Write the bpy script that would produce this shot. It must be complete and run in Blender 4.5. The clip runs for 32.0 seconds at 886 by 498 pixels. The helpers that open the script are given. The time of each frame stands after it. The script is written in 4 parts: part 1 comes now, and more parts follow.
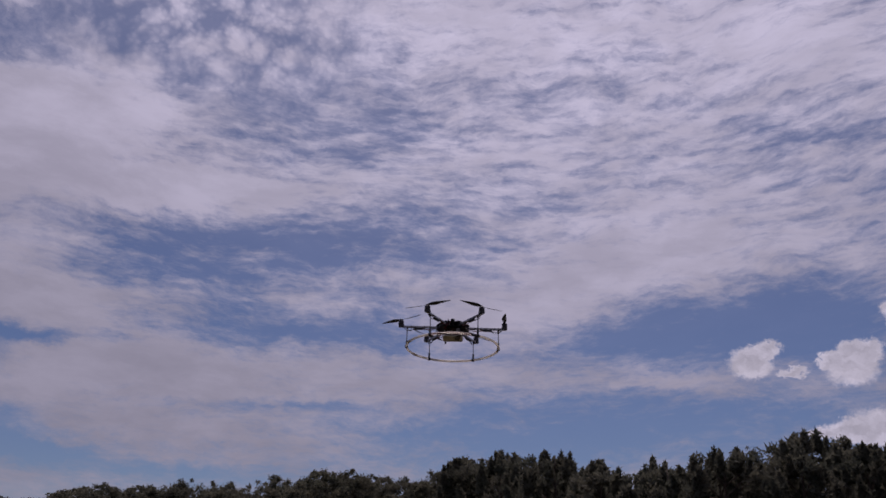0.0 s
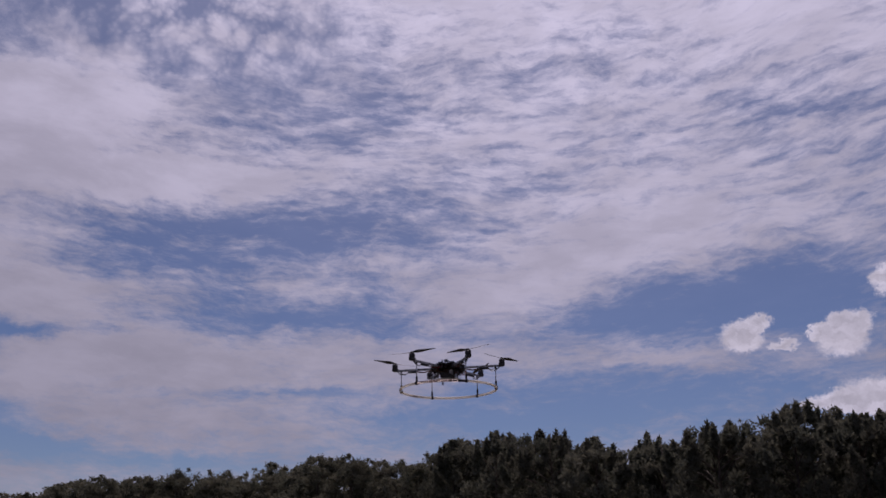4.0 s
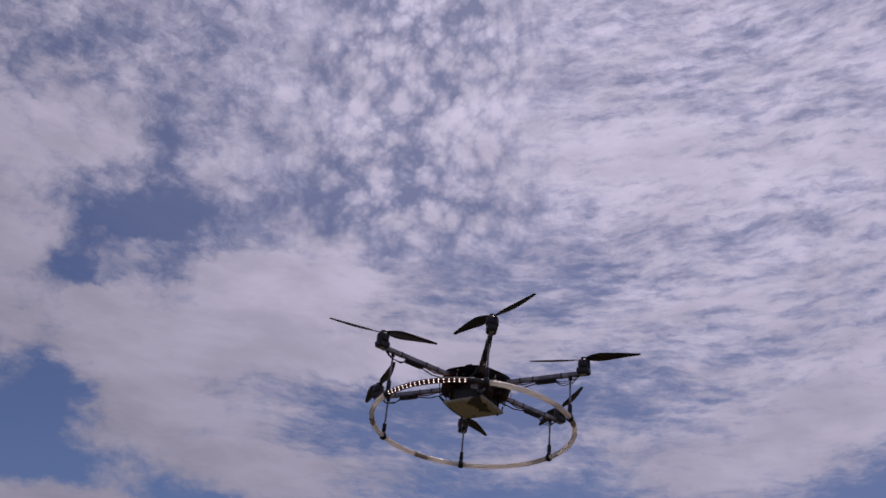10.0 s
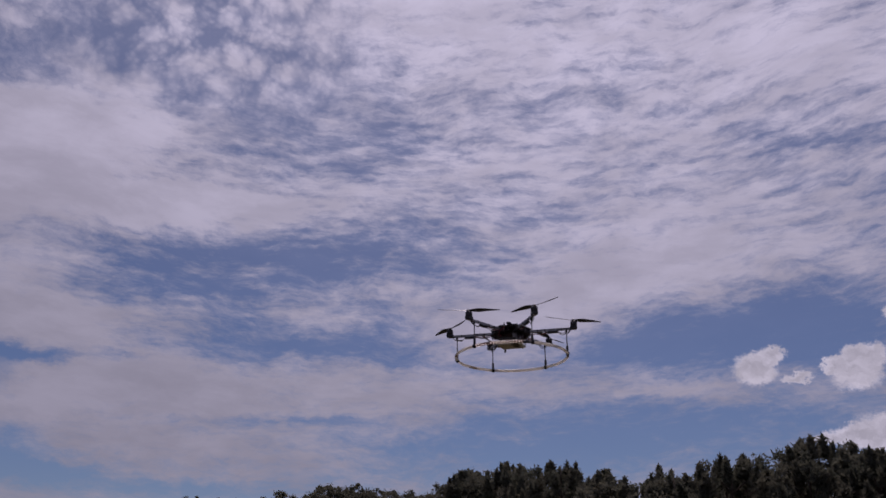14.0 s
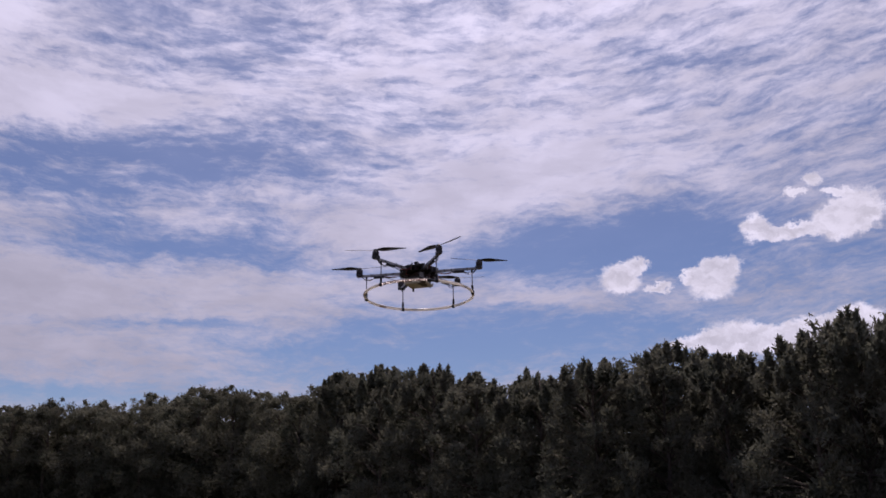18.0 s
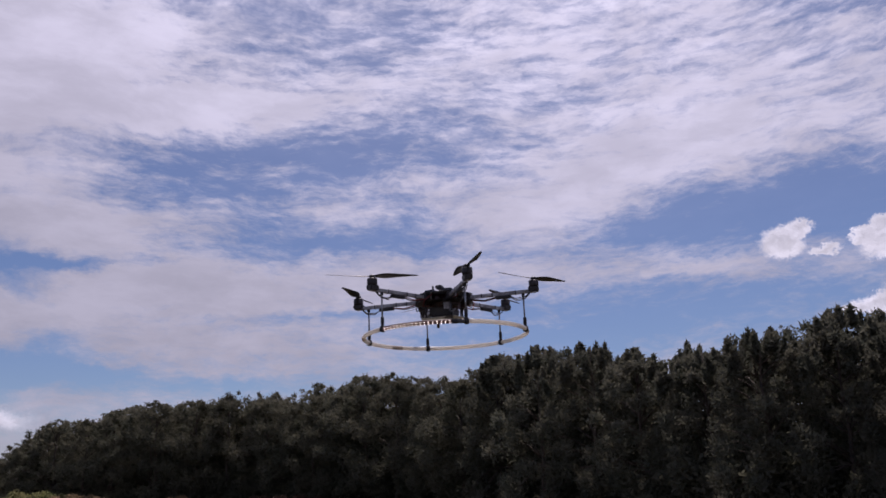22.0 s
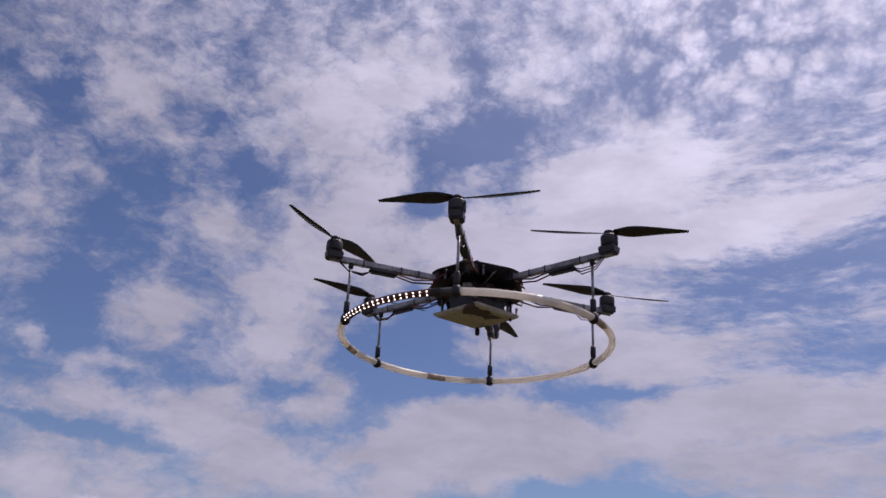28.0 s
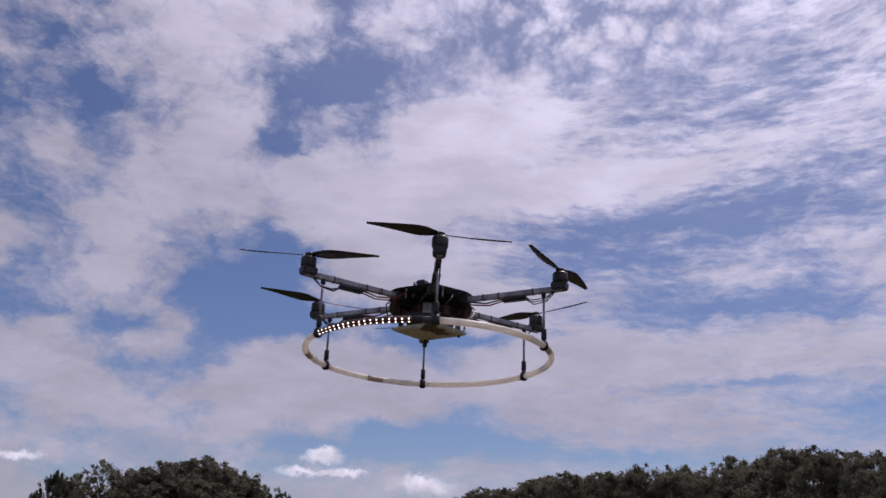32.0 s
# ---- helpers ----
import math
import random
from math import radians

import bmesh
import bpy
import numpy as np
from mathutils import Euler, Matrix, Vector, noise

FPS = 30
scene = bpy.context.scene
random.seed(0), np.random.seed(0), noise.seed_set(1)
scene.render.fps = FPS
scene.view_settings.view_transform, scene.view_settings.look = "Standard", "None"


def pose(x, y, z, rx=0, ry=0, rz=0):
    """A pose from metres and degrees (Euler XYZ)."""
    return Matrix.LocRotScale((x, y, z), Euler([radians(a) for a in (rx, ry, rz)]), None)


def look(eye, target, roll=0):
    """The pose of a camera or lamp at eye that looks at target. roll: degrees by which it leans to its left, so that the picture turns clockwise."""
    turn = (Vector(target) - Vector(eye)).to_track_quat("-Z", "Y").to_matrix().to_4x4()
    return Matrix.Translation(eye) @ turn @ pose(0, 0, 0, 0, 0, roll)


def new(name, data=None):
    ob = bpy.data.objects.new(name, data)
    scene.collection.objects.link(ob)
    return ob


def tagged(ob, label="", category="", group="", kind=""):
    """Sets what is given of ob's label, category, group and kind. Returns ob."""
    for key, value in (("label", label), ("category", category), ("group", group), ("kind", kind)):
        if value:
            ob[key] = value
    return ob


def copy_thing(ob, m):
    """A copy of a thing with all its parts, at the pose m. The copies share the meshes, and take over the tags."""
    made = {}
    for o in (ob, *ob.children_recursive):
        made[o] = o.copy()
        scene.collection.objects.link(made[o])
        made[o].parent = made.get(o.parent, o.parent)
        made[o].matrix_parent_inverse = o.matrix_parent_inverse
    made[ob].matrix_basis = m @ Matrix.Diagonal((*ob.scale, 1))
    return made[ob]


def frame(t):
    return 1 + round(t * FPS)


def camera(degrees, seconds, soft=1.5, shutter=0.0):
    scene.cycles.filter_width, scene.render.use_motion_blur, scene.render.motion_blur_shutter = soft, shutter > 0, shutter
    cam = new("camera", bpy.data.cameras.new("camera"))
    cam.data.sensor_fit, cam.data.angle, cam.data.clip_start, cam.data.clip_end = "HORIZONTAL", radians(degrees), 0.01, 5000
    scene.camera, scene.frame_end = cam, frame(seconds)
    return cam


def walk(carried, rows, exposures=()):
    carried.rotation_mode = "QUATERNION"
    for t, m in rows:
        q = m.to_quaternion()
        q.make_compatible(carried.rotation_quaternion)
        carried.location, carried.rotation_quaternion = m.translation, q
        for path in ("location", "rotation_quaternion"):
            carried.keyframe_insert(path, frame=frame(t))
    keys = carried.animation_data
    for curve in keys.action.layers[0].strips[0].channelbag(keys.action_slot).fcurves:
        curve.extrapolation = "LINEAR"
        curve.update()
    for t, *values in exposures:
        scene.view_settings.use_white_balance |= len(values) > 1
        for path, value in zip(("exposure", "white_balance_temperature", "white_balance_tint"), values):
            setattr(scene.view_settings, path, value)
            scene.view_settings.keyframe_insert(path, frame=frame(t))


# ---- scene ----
cam = camera(54.3, 32.0, soft=1.6)
EYE = 1.6
walk(cam, [
    (0, pose(0, 0, EYE, 111.52, -1.55, -0.42)), (0.5, pose(0, 0, EYE, 112.99, -0.69, -1.80)), (1, pose(0, 0, EYE, 113.11, -1.54, -1.34)),
    (1.5, pose(0, 0, EYE, 112.84, -1.33, -3.01)), (2, pose(0, 0, EYE, 110.80, -1.15, -4.19)), (2.5, pose(0, 0, EYE, 107.74, -0.53, -3.17)),
    (4.5, pose(0, 0, EYE, 112.35, -0.05, -0.13)), (5, pose(0, 0, EYE, 114.73, -0.49, 0.28)), (5.5, pose(0, 0, EYE, 116.38, -1.41, 1.43)),
    (6, pose(0, 0, EYE, 116.21, -0.94, 2.46)), (6.5, pose(0, 0, EYE, 113.75, 1.52, 6.60)), (7, pose(0, 0, EYE, 117.32, 0.63, 10.20)),
    (7.5, pose(0, 0, EYE, 117.73, -0.13, 12.17)), (8, pose(0, 0, EYE, 115.29, -0.61, 14.77)), (8.5, pose(0, 0, EYE, 114.40, -0.48, 13.79)),
    (9, pose(0, 0, EYE, 115.42, -0.39, 12.17)), (9.5, pose(0, 0, EYE, 116.48, -2.01, 12.07)), (10, pose(0, 0, EYE, 121.35, -3.72, 13.00)),
    (10.5, pose(0, 0, EYE, 119.77, -2.92, 9.52)), (11, pose(0, 0, EYE, 117.46, -2.13, 11.46)), (11.5, pose(0, 0, EYE, 118.94, -2.00, 10.64)),
    (12, pose(0, 0, EYE, 117.70, -1.42, 5.34)), (12.5, pose(0, 0, EYE, 115.75, -0.86, -3.02)), (13, pose(0, 0, EYE, 113.96, -0.64, -2.24)),
    (13.5, pose(0, 0, EYE, 113.98, -0.27, -0.47)), (14, pose(0, 0, EYE, 112.30, -0.55, 0.07)), (14.5, pose(0, 0, EYE, 110.93, -0.26, -0.24)),
    (16.5, pose(0, 0, EYE, 109.57, 0.84, -4.34)), (17, pose(0, 0, EYE, 106.71, 0.95, -8.33)), (17.5, pose(0, 0, EYE, 105.91, 0.68, -8.81)),
    (18, pose(0, 0, EYE, 106.08, 0.44, -8.02)), (18.5, pose(0, 0, EYE, 105.51, -0.06, -7.27)), (19, pose(0, 0, EYE, 101.44, -1.52, -7.75)),
    (19.5, pose(0, 0, EYE, 104.45, -0.32, -6.88)), (20, pose(0, 0, EYE, 105.73, -0.98, -3.97)), (20.5, pose(0, 0, EYE, 106.88, 2.14, -3.22)),
    (21, pose(0, 0, EYE, 106.45, 1.63, -4.23)), (21.5, pose(0, 0, EYE, 106.44, 0.93, -1.79)), (22, pose(0, 0, EYE, 105.07, 1.76, 2.50)),
    (22.5, pose(0, 0, EYE, 103.56, 0.31, 6.87)), (23, pose(0, 0, EYE, 103.66, 1.44, 8.49)), (23.5, pose(0, 0, EYE, 102.90, 1.79, 13.77)),
    (24, pose(0, 0, EYE, 105.00, 1.60, 19.17)), (24.5, pose(0, 0, EYE, 104.92, 1.47, 26.53)), (25, pose(0, 0, EYE, 104.22, 2.54, 31.83)),
    (25.5, pose(0, 0, EYE, 107.13, 0.45, 35.21)), (26, pose(0, 0, EYE, 110.87, 0.11, 37.42)), (26.5, pose(0, 0, EYE, 115.91, 0.31, 37.22)),
    (28.5, pose(0, 0, EYE, 112.31, -2.42, 39.03)), (29, pose(0, 0, EYE, 112.25, -2.25, 39.06)), (29.5, pose(0, 0, EYE, 111.80, -1.75, 38.37)),
    (30, pose(0, 0, EYE, 110.71, -2.02, 37.09)), (30.5, pose(0, 0, EYE, 110.26, -1.33, 35.20)), (31, pose(0, 0, EYE, 109.96, -1.53, 32.73)),
    (31.5, pose(0, 0, EYE, 110.35, -1.37, 30.38)), (32, pose(0, 0, EYE, 109.63, -1.87, 28.26)),
], exposures=[(0, -0.63, 6500, 30), (1, -0.58, 6500, 30), (2, -0.5, 6500, 30), (5, -0.57, 6500, 30), (6, -0.63, 6500, 30), (9, -0.55, 6500, 30), (10, -0.54, 6500, 30), (11, -0.66, 6500, 30), (14, -0.64, 6500, 30), (17, -0.22, 6500, 28),
                   (18, 0.0, 6500, 28), (19, 0.1, 6500, 27), (20, 0.17, 6500, 27), (21, 0.08, 6500, 26), (22, 0.0, 6500, 26), (23, 0.02, 6500, 26), (24, 0.1, 6500, 26), (25, 0.1, 6500, 26), (28, 0.04, 6500, 26), (32, 0.02, 6500, 26)])

# ---- world, sun ----
SUN_AZ, SUN_EL = 6.0, 60.0          # degrees right of ahead, above the horizon
sun_way = Vector((math.sin(radians(SUN_AZ)) * math.cos(radians(SUN_EL)), math.cos(radians(SUN_AZ)) * math.cos(radians(SUN_EL)), math.sin(radians(SUN_EL))))

# cloud banks: degrees right of ahead, degrees up, half width, half height, tilt, weight
MIDDLE_BRIGHT = [
    (23.5, 33.4, 15.1, 4.5, -8, 0.52), (0.2, 36.3, 11.3, 3.4, -8, 0.2), (10.2, 19.9, 13.9, 4.1, 15, 0.59), (19.7, 20.9, 11.8, 3.8, 9, 0.52),
    (14.4, 24.0, 11.3, 3.4, 10, 0.33), (4.3, 17.8, 7.7, 2.7, 4, 0.33), (-25.7, 27.4, 9.1, 2.5, 2, 0.39), (-19.6, 24.2, 13.6, 2.4, 0, 0.45),
    (-26.5, 18.9, 5.4, 2.5, -1, 0.26), (-24.3, 15.6, 8.6, 2.0, -1, 0.52), (-19.7, 12.1, 17.2, 3.1, 0, 0.42), (-10.1, 12.4, 11.3, 2.8, 3, 0.31),
    (-3.4, 11.9, 7.5, 2.6, -9, 0.33), (-15.7, 7.6, 15.7, 2.1, 0, 0.31), (7.9, 13.0, 14.9, 1.3, -4, 0.45), (15.2, 12.7, 5.4, 0.7, -3, 0.45),
]
MIDDLE_WISPS = [
    (-3.6, 19.6, 4.2, 1.8, -18, 0.45), (-7.8, 17.1, 4.1, 1.5, 3, 0.39), (16.9, 28.5, 13.8, 2.8, -3, 0.26), (-6.3, 25.9, 10.7, 0.9, -2, 0.26),
    (1.6, 27.9, 6.5, 1.5, 9, 0.26), (-12.6, 24.0, 3.5, 1.4, 6, 0.2), (6.2, 16.3, 7.0, 2.3, -1, 0.26),
]
MIDDLE_GAPS = [
    (-14.7, 21.2, 11.3, 2.8, 3, -0.52), (-3.7, 22.6, 10.8, 2.4, 7, -0.36), (-19.7, 19.6, 6.5, 2.2, 12, -0.49), (-11.8, 15.6, 11.4, 2.3, 1, -0.65),
    (-15.9, 18.5, 8.4, 2.0, 6, -0.33), (20.9, 16.6, 13.6, 3.1, 0, -0.78), (13.6, 15.3, 11.2, 2.0, -6, -0.65), (24.7, 15.1, 7.4, 3.0, -6, -0.52),
    (15.0, 9.9, 18.7, 3.2, -2, -0.78), (2.3, 8.7, 11.3, 2.8, 0, -0.52), (-11.4, 10.7, 10.0, 0.6, 1, -0.49), (-25.0, 7.1, 4.7, 0.7, 1, -0.74),
    (-25.2, 13.6, 7.4, 0.6, 4, -0.81), (25.4, 27.5, 7.5, 1.0, -12, -0.45), (15.4, 33.3, 6.5, 1.6, -3, -0.2), (-14.4, 28.9, 5.6, 3.4, 2, -0.26),
]
MIDDLE_THIN = [
    (-7.3, 28.1, 8.8, 2.9, 4, -0.26), (-30.1, 32.3, 2.8, 2.8, 17, -0.26), (-23.2, 33.9, 7.6, 2.5, 14, -0.2), (-10.1, 31.5, 6.8, 3.4, 1, -0.2),
    (-22.4, 25.2, 6.3, 0.6, 2, -0.33), (-7.6, 20.2, 7.1, 1.8, -2, -0.26), (-17.2, 6.5, 10.2, 0.6, 3, -0.45), (-3.4, 14.5, 3.5, 1.2, 1, -0.26),
]
HIGH_BRIGHT = [
    (-28.4, 28.1, 12.4, 2.8, 3, 0.39), (-29.6, 23.2, 21.1, 2.8, 4, 0.45), (-37.3, 19.7, 5.5, 2.0, -2, 0.26), (-34.3, 18.4, 7.8, 3.1, -8, 0.23),
    (-32.0, 15.1, 10.4, 2.1, -5, 0.23), (-37.7, 12.2, 5.2, 1.9, -2, 0.29), (-35.4, 9.8, 9.5, 1.9, 5, 0.26), (-26.2, 10.7, 9.6, 1.6, 3, 0.13),
    (-0.3, 37.4, 16.7, 4.4, -7, 0.39), (-16.5, 39.7, 8.4, 3.4, 3, 0.33), (-33.0, 33.6, 3.2, 3.2, 12, 0.39), (-27.8, 38.3, 5.4, 2.7, 10, 0.26),
    (-40.1, 33.8, 3.4, 2.9, 17, 0.2), (-22.6, 35.7, 3.4, 2.3, 6, 0.2),
]
HIGH_GAPS = [
    (-36.7, 30.4, 5.7, 2.1, 18, -0.72), (-40.8, 26.3, 2.9, 1.5, 14, -0.45), (-34.8, 25.0, 3.2, 1.1, 10, -0.39), (-40.0, 18.2, 2.4, 2.4, 10, -0.33),
    (-38.5, 14.4, 3.8, 1.2, 7, -0.33), (-40.7, 31.6, 2.9, 2.0, 16, -0.39), (-25.9, 34.3, 5.6, 2.2, 8, -0.39), (-19.2, 38.5, 2.3, 3.4, 4, -0.33),
    (-30.6, 29.6, 8.2, 1.4, 6, -0.26), (-30.8, 9.6, 3.0, 0.8, 4, -0.2), (-24.5, 14.7, 6.7, 1.4, 3, -0.13), (-37.8, 35.4, 1.5, 3.0, 16, -0.33),
    (-30.1, 36.2, 1.6, 3.2, 21, -0.26), (-38.1, 17.1, 3.9, 0.7, 8, -0.13),
]
SIDE_BRIGHT = [
    (-37.9, 24.6, 4.8, 1.7, 14, 0.59), (-31.8, 23.5, 10.5, 3.2, 21, 0.59), (-21.9, 24.4, 15.2, 3.4, 13, 0.26), (-34.2, 19.8, 6.8, 3.7, 5, 0.52),
    (-30.9, 17.5, 8.2, 3.3, -7, 0.45), (-20.4, 21.2, 8.7, 2.9, 6, 0.13), (-37.4, 11.5, 6.6, 3.0, -6, 0.78), (-36.3, 9.2, 9.7, 2.3, -4, 0.65),
    (-32.7, 10.3, 4.3, 2.1, 2, 0.39), (-26.4, 15.6, 6.8, 2.0, 2, 0.45), (-22.3, 12.7, 11.7, 2.9, -5, 0.23), (-20.4, 9.0, 14.7, 2.4, -3, 0.26),
    (-25.9, 5.7, 6.8, 1.2, 4, 0.29), (-1.4, 12.3, 11.5, 2.9, 4, 0.13), (-7.3, 8.2, 8.8, 1.8, -3, 0.17), (-15.0, 16.3, 7.2, 3.6, -1, 0.13),
]
SIDE_GAPS = [
    (-40.0, 17.1, 3.9, 4.8, 6, -0.39), (-40.1, 14.1, 3.9, 1.2, 5, -0.59), (-30.4, 13.6, 5.0, 2.8, -14, -0.65), (-30.1, 7.5, 8.2, 1.4, -5, -0.72),
    (-5.3, 22.1, 8.6, 2.9, -5, -0.17), (-4.9, 16.2, 7.0, 1.8, -4, -0.17), (-20.4, 6.6, 11.7, 1.1, -1, -0.26), (-13.0, 6.2, 11.8, 2.4, -2, -0.2),
    (-38.9, 6.6, 3.9, 0.7, 1, -0.39), (-33.3, 2.3, 10.3, 1.0, -1, -0.33), (-33.5, 6.3, 5.2, 0.7, 0, -0.39), (-16.5, 18.2, 4.7, 1.8, -1, -0.13),
    (-26.0, 13.4, 3.4, 1.4, 1, -0.26),
]
LEFT_BRIGHT = [
    (-46.3, 32.0, 9.6, 5.7, 6, 0.59), (-44.9, 26.3, 6.5, 3.5, 5, 0.45), (-49.1, 20.7, 8.1, 6.4, 16, 0.65), (-51.5, 15.3, 6.2, 2.3, 6, 0.52),
    (-59.0, 17.3, 3.2, 3.2, 9, 0.59), (-63.7, 25.2, 1.5, 2.2, -30, 0.45), (-56.0, 23.1, 2.2, 3.3, -22, 0.33), (-61.8, 30.2, 4.0, 4.0, -7, 0.39),
    (-27.1, 28.5, 11.4, 5.1, 7, 0.29), (-33.2, 24.2, 10.1, 3.6, 10, 0.52), (-15.8, 24.0, 10.5, 2.1, 6, 0.29), (-29.0, 33.9, 5.6, 3.3, -3, 0.18),
    (-36.1, 22.7, 6.6, 2.4, 1, 0.39), (-20.0, 16.9, 8.2, 1.6, 0, 0.25), (-15.2, 12.8, 10.2, 2.8, 2, 0.25),
]
LEFT_LOW = [
    (-23.9, 12.0, 13.9, 2.8, -1, 0.25), (-36.8, 10.0, 10.4, 3.5, -3, 0.72), (-54.2, 11.1, 6.5, 3.8, -10, 0.72), (-49.6, 8.3, 8.8, 2.7, -6, 0.65),
    (-62.0, 11.3, 6.4, 1.5, -1, 0.65), (-62.1, 6.9, 7.6, 2.4, 0, 0.59), (-56.0, 5.1, 10.1, 1.5, 4, 0.45), (-17.2, 9.1, 11.2, 1.5, 2, 0.21),
    (-42.7, 7.6, 4.5, 2.8, 3, 0.39), (-46.9, 13.9, 3.5, 1.2, 4, 0.52), (-47.4, 12.0, 2.3, 1.7, 4, 0.45), (-65.2, 14.9, 1.2, 1.0, 10, 0.59),
    (-61.8, 13.7, 3.0, 1.3, 8, 0.45), (-58.5, 20.2, 1.6, 2.1, -12, 0.33),
]
LEFT_GAPS = [
    (-62.5, 22.7, 3.6, 6.6, -9, -0.59), (-53.8, 26.4, 1.9, 6.7, 34, -0.52), (-42.8, 15.6, 4.7, 2.7, -7, -0.55), (-44.6, 18.9, 2.4, 3.5, 4, -0.39),
    (-64.3, 16.8, 2.9, 2.9, 10, -0.65), (-40.4, 13.2, 4.1, 2.4, 3, -0.49), (-61.0, 9.4, 6.4, 0.7, -6, -0.65), (-55.2, 13.5, 3.8, 1.1, 6, -0.59),
    (-36.7, 30.4, 2.9, 4.1, 31, -0.52), (-34.1, 27.9, 2.9, 2.4, 40, -0.45), (-29.5, 7.7, 12.3, 2.0, 1, -0.36), (-29.5, 6.0, 8.2, 1.1, 1, -0.21),
    (-44.9, 7.9, 2.2, 1.4, 3, -0.39), (-12.1, 25.2, 7.5, 1.5, -4, -0.18), (-41.5, 25.1, 2.4, 1.8, 4, -0.39), (-67.2, 29.8, 2.8, 2.8, 18, -0.39),
]
LEFT_HOLES = [
    (-57.8, 29.3, 2.1, 3.2, 42, -0.33), (-56.5, 19.1, 3.3, 1.6, -12, -0.39), (-38.8, 19.6, 3.6, 1.8, 2, -0.39), (-41.9, 30.9, 1.7, 3.5, 24, -0.26),
    (-49.1, 13.4, 3.4, 1.1, 5, -0.52), (-60.3, 12.9, 3.1, 0.8, -14, -0.39), (-27.6, 8.8, 3.3, 0.7, 1, -0.14), (-32.0, 20.8, 5.9, 1.8, 8, -0.14),
]
HEAPS = [
    (20.1, 13.7, 1.7, 1.2, -2, 1), (21.2, 14.5, 1.0, 0.8, -2, 1), (22.6, 13.0, 1.1, 0.4, -2, 1.17), (25.8, 13.2, 2.0, 1.5, -3, 1),
    (26.6, 14.0, 1.5, 0.9, -3, 1), (24.6, 13.6, 0.7, 0.8, -3, 1.04), (28.9, 16.3, 1.2, 1.2, -5, 1), (30.2, 15.7, 1.5, 0.6, -5, 1),
    (31.6, 15.9, 1.5, 0.6, -5, 1), (33.7, 16.1, 2.0, 1.5, -6, 1), (35.1, 16.6, 1.8, 1.7, -7, 1), (32.6, 18.8, 0.7, 0.7, -7, 0.91),
    (31.5, 18.1, 1.0, 0.3, -6, 0.91), (33.9, 17.9, 1.0, 0.4, -7, 0.91),
]
LOW_HEAPS = [
    (23.6, 9.2, 0.9, 0.5, -1, 1.17), (25.0, 9.4, 1.5, 0.8, -1, 1), (27.1, 9.5, 2.4, 1.4, -2, 1), (29.4, 9.2, 2.3, 1.2, -2, 1),
    (31.7, 9.7, 2.3, 1.1, -3, 1), (34.2, 10.0, 2.2, 1.2, -3, 1),
]
FAR_HEAPS = [
    (-36.2, 5.9, 2.0, 0.8, 0, 0.58), (-37.2, 4.8, 2.8, 0.5, 0, 0.46), (-34.6, 4.9, 1.8, 0.5, -1, 0.52), (-29.5, 4.2, 3.5, 1.1, -1, 0.39),
    (-30.2, 4.6, 1.2, 0.7, -1, 0.33), (-53.9, 4.8, 2.0, 0.5, 1, 0.39), (-56.7, 4.6, 3.0, 0.7, 1, 0.26), (-60.2, 5.4, 2.8, 0.8, 2, 0.26),
]


class Nodes:
    """Small helper to wire shader nodes."""

    def __init__(self, tree):
        self.tree = tree
        tree.nodes.clear()

    def add(self, kind, inputs=(), **settings):
        node = self.tree.nodes.new(kind)
        for key, value in settings.items():
            setattr(node, key, value)
        for key, value in dict(inputs).items():
            self.put(node.inputs[key], value)
        return node

    def put(self, socket, value):
        if isinstance(value, bpy.types.NodeSocket):
            self.tree.links.new(value, socket)
        else:
            socket.default_value = value

    def math(self, op, a, b=0.0, c=0.0, clamp=False):
        return self.add("ShaderNodeMath", {0: a, 1: b, 2: c}, operation=op, use_clamp=clamp).outputs[0]

    def vec(self, op, a, b=(0, 0, 0)):
        return self.add("ShaderNodeVectorMath", {0: a, 1: b}, operation=op).outputs[0]

    def mapped(self, v, loc=(0, 0, 0), rot=(0, 0, 0), scale=(1, 1, 1), kind="POINT"):
        return self.add("ShaderNodeMapping", {"Vector": v, "Location": loc, "Rotation": rot, "Scale": scale}, vector_type=kind).outputs[0]

    def noise(self, v, scale=1.0, detail=4.0, rough=0.5, distort=0.0, colour=False):
        n = self.add("ShaderNodeTexNoise", {"Vector": v, "Scale": scale, "Detail": detail, "Roughness": rough, "Distortion": distort})
        return n.outputs["Color" if colour else "Fac"]

    def span(self, x, a, b, c=0.0, d=1.0, smooth=True):
        return self.add("ShaderNodeMapRange", {"Value": x, "From Min": a, "From Max": b, "To Min": c, "To Max": d},
                        interpolation_type="SMOOTHSTEP" if smooth else "LINEAR").outputs[0]

    def mix(self, f, a, b):
        n = self.add("ShaderNodeMix", {0: f, 6: a, 7: b}, data_type="RGBA")
        return n.outputs[2]


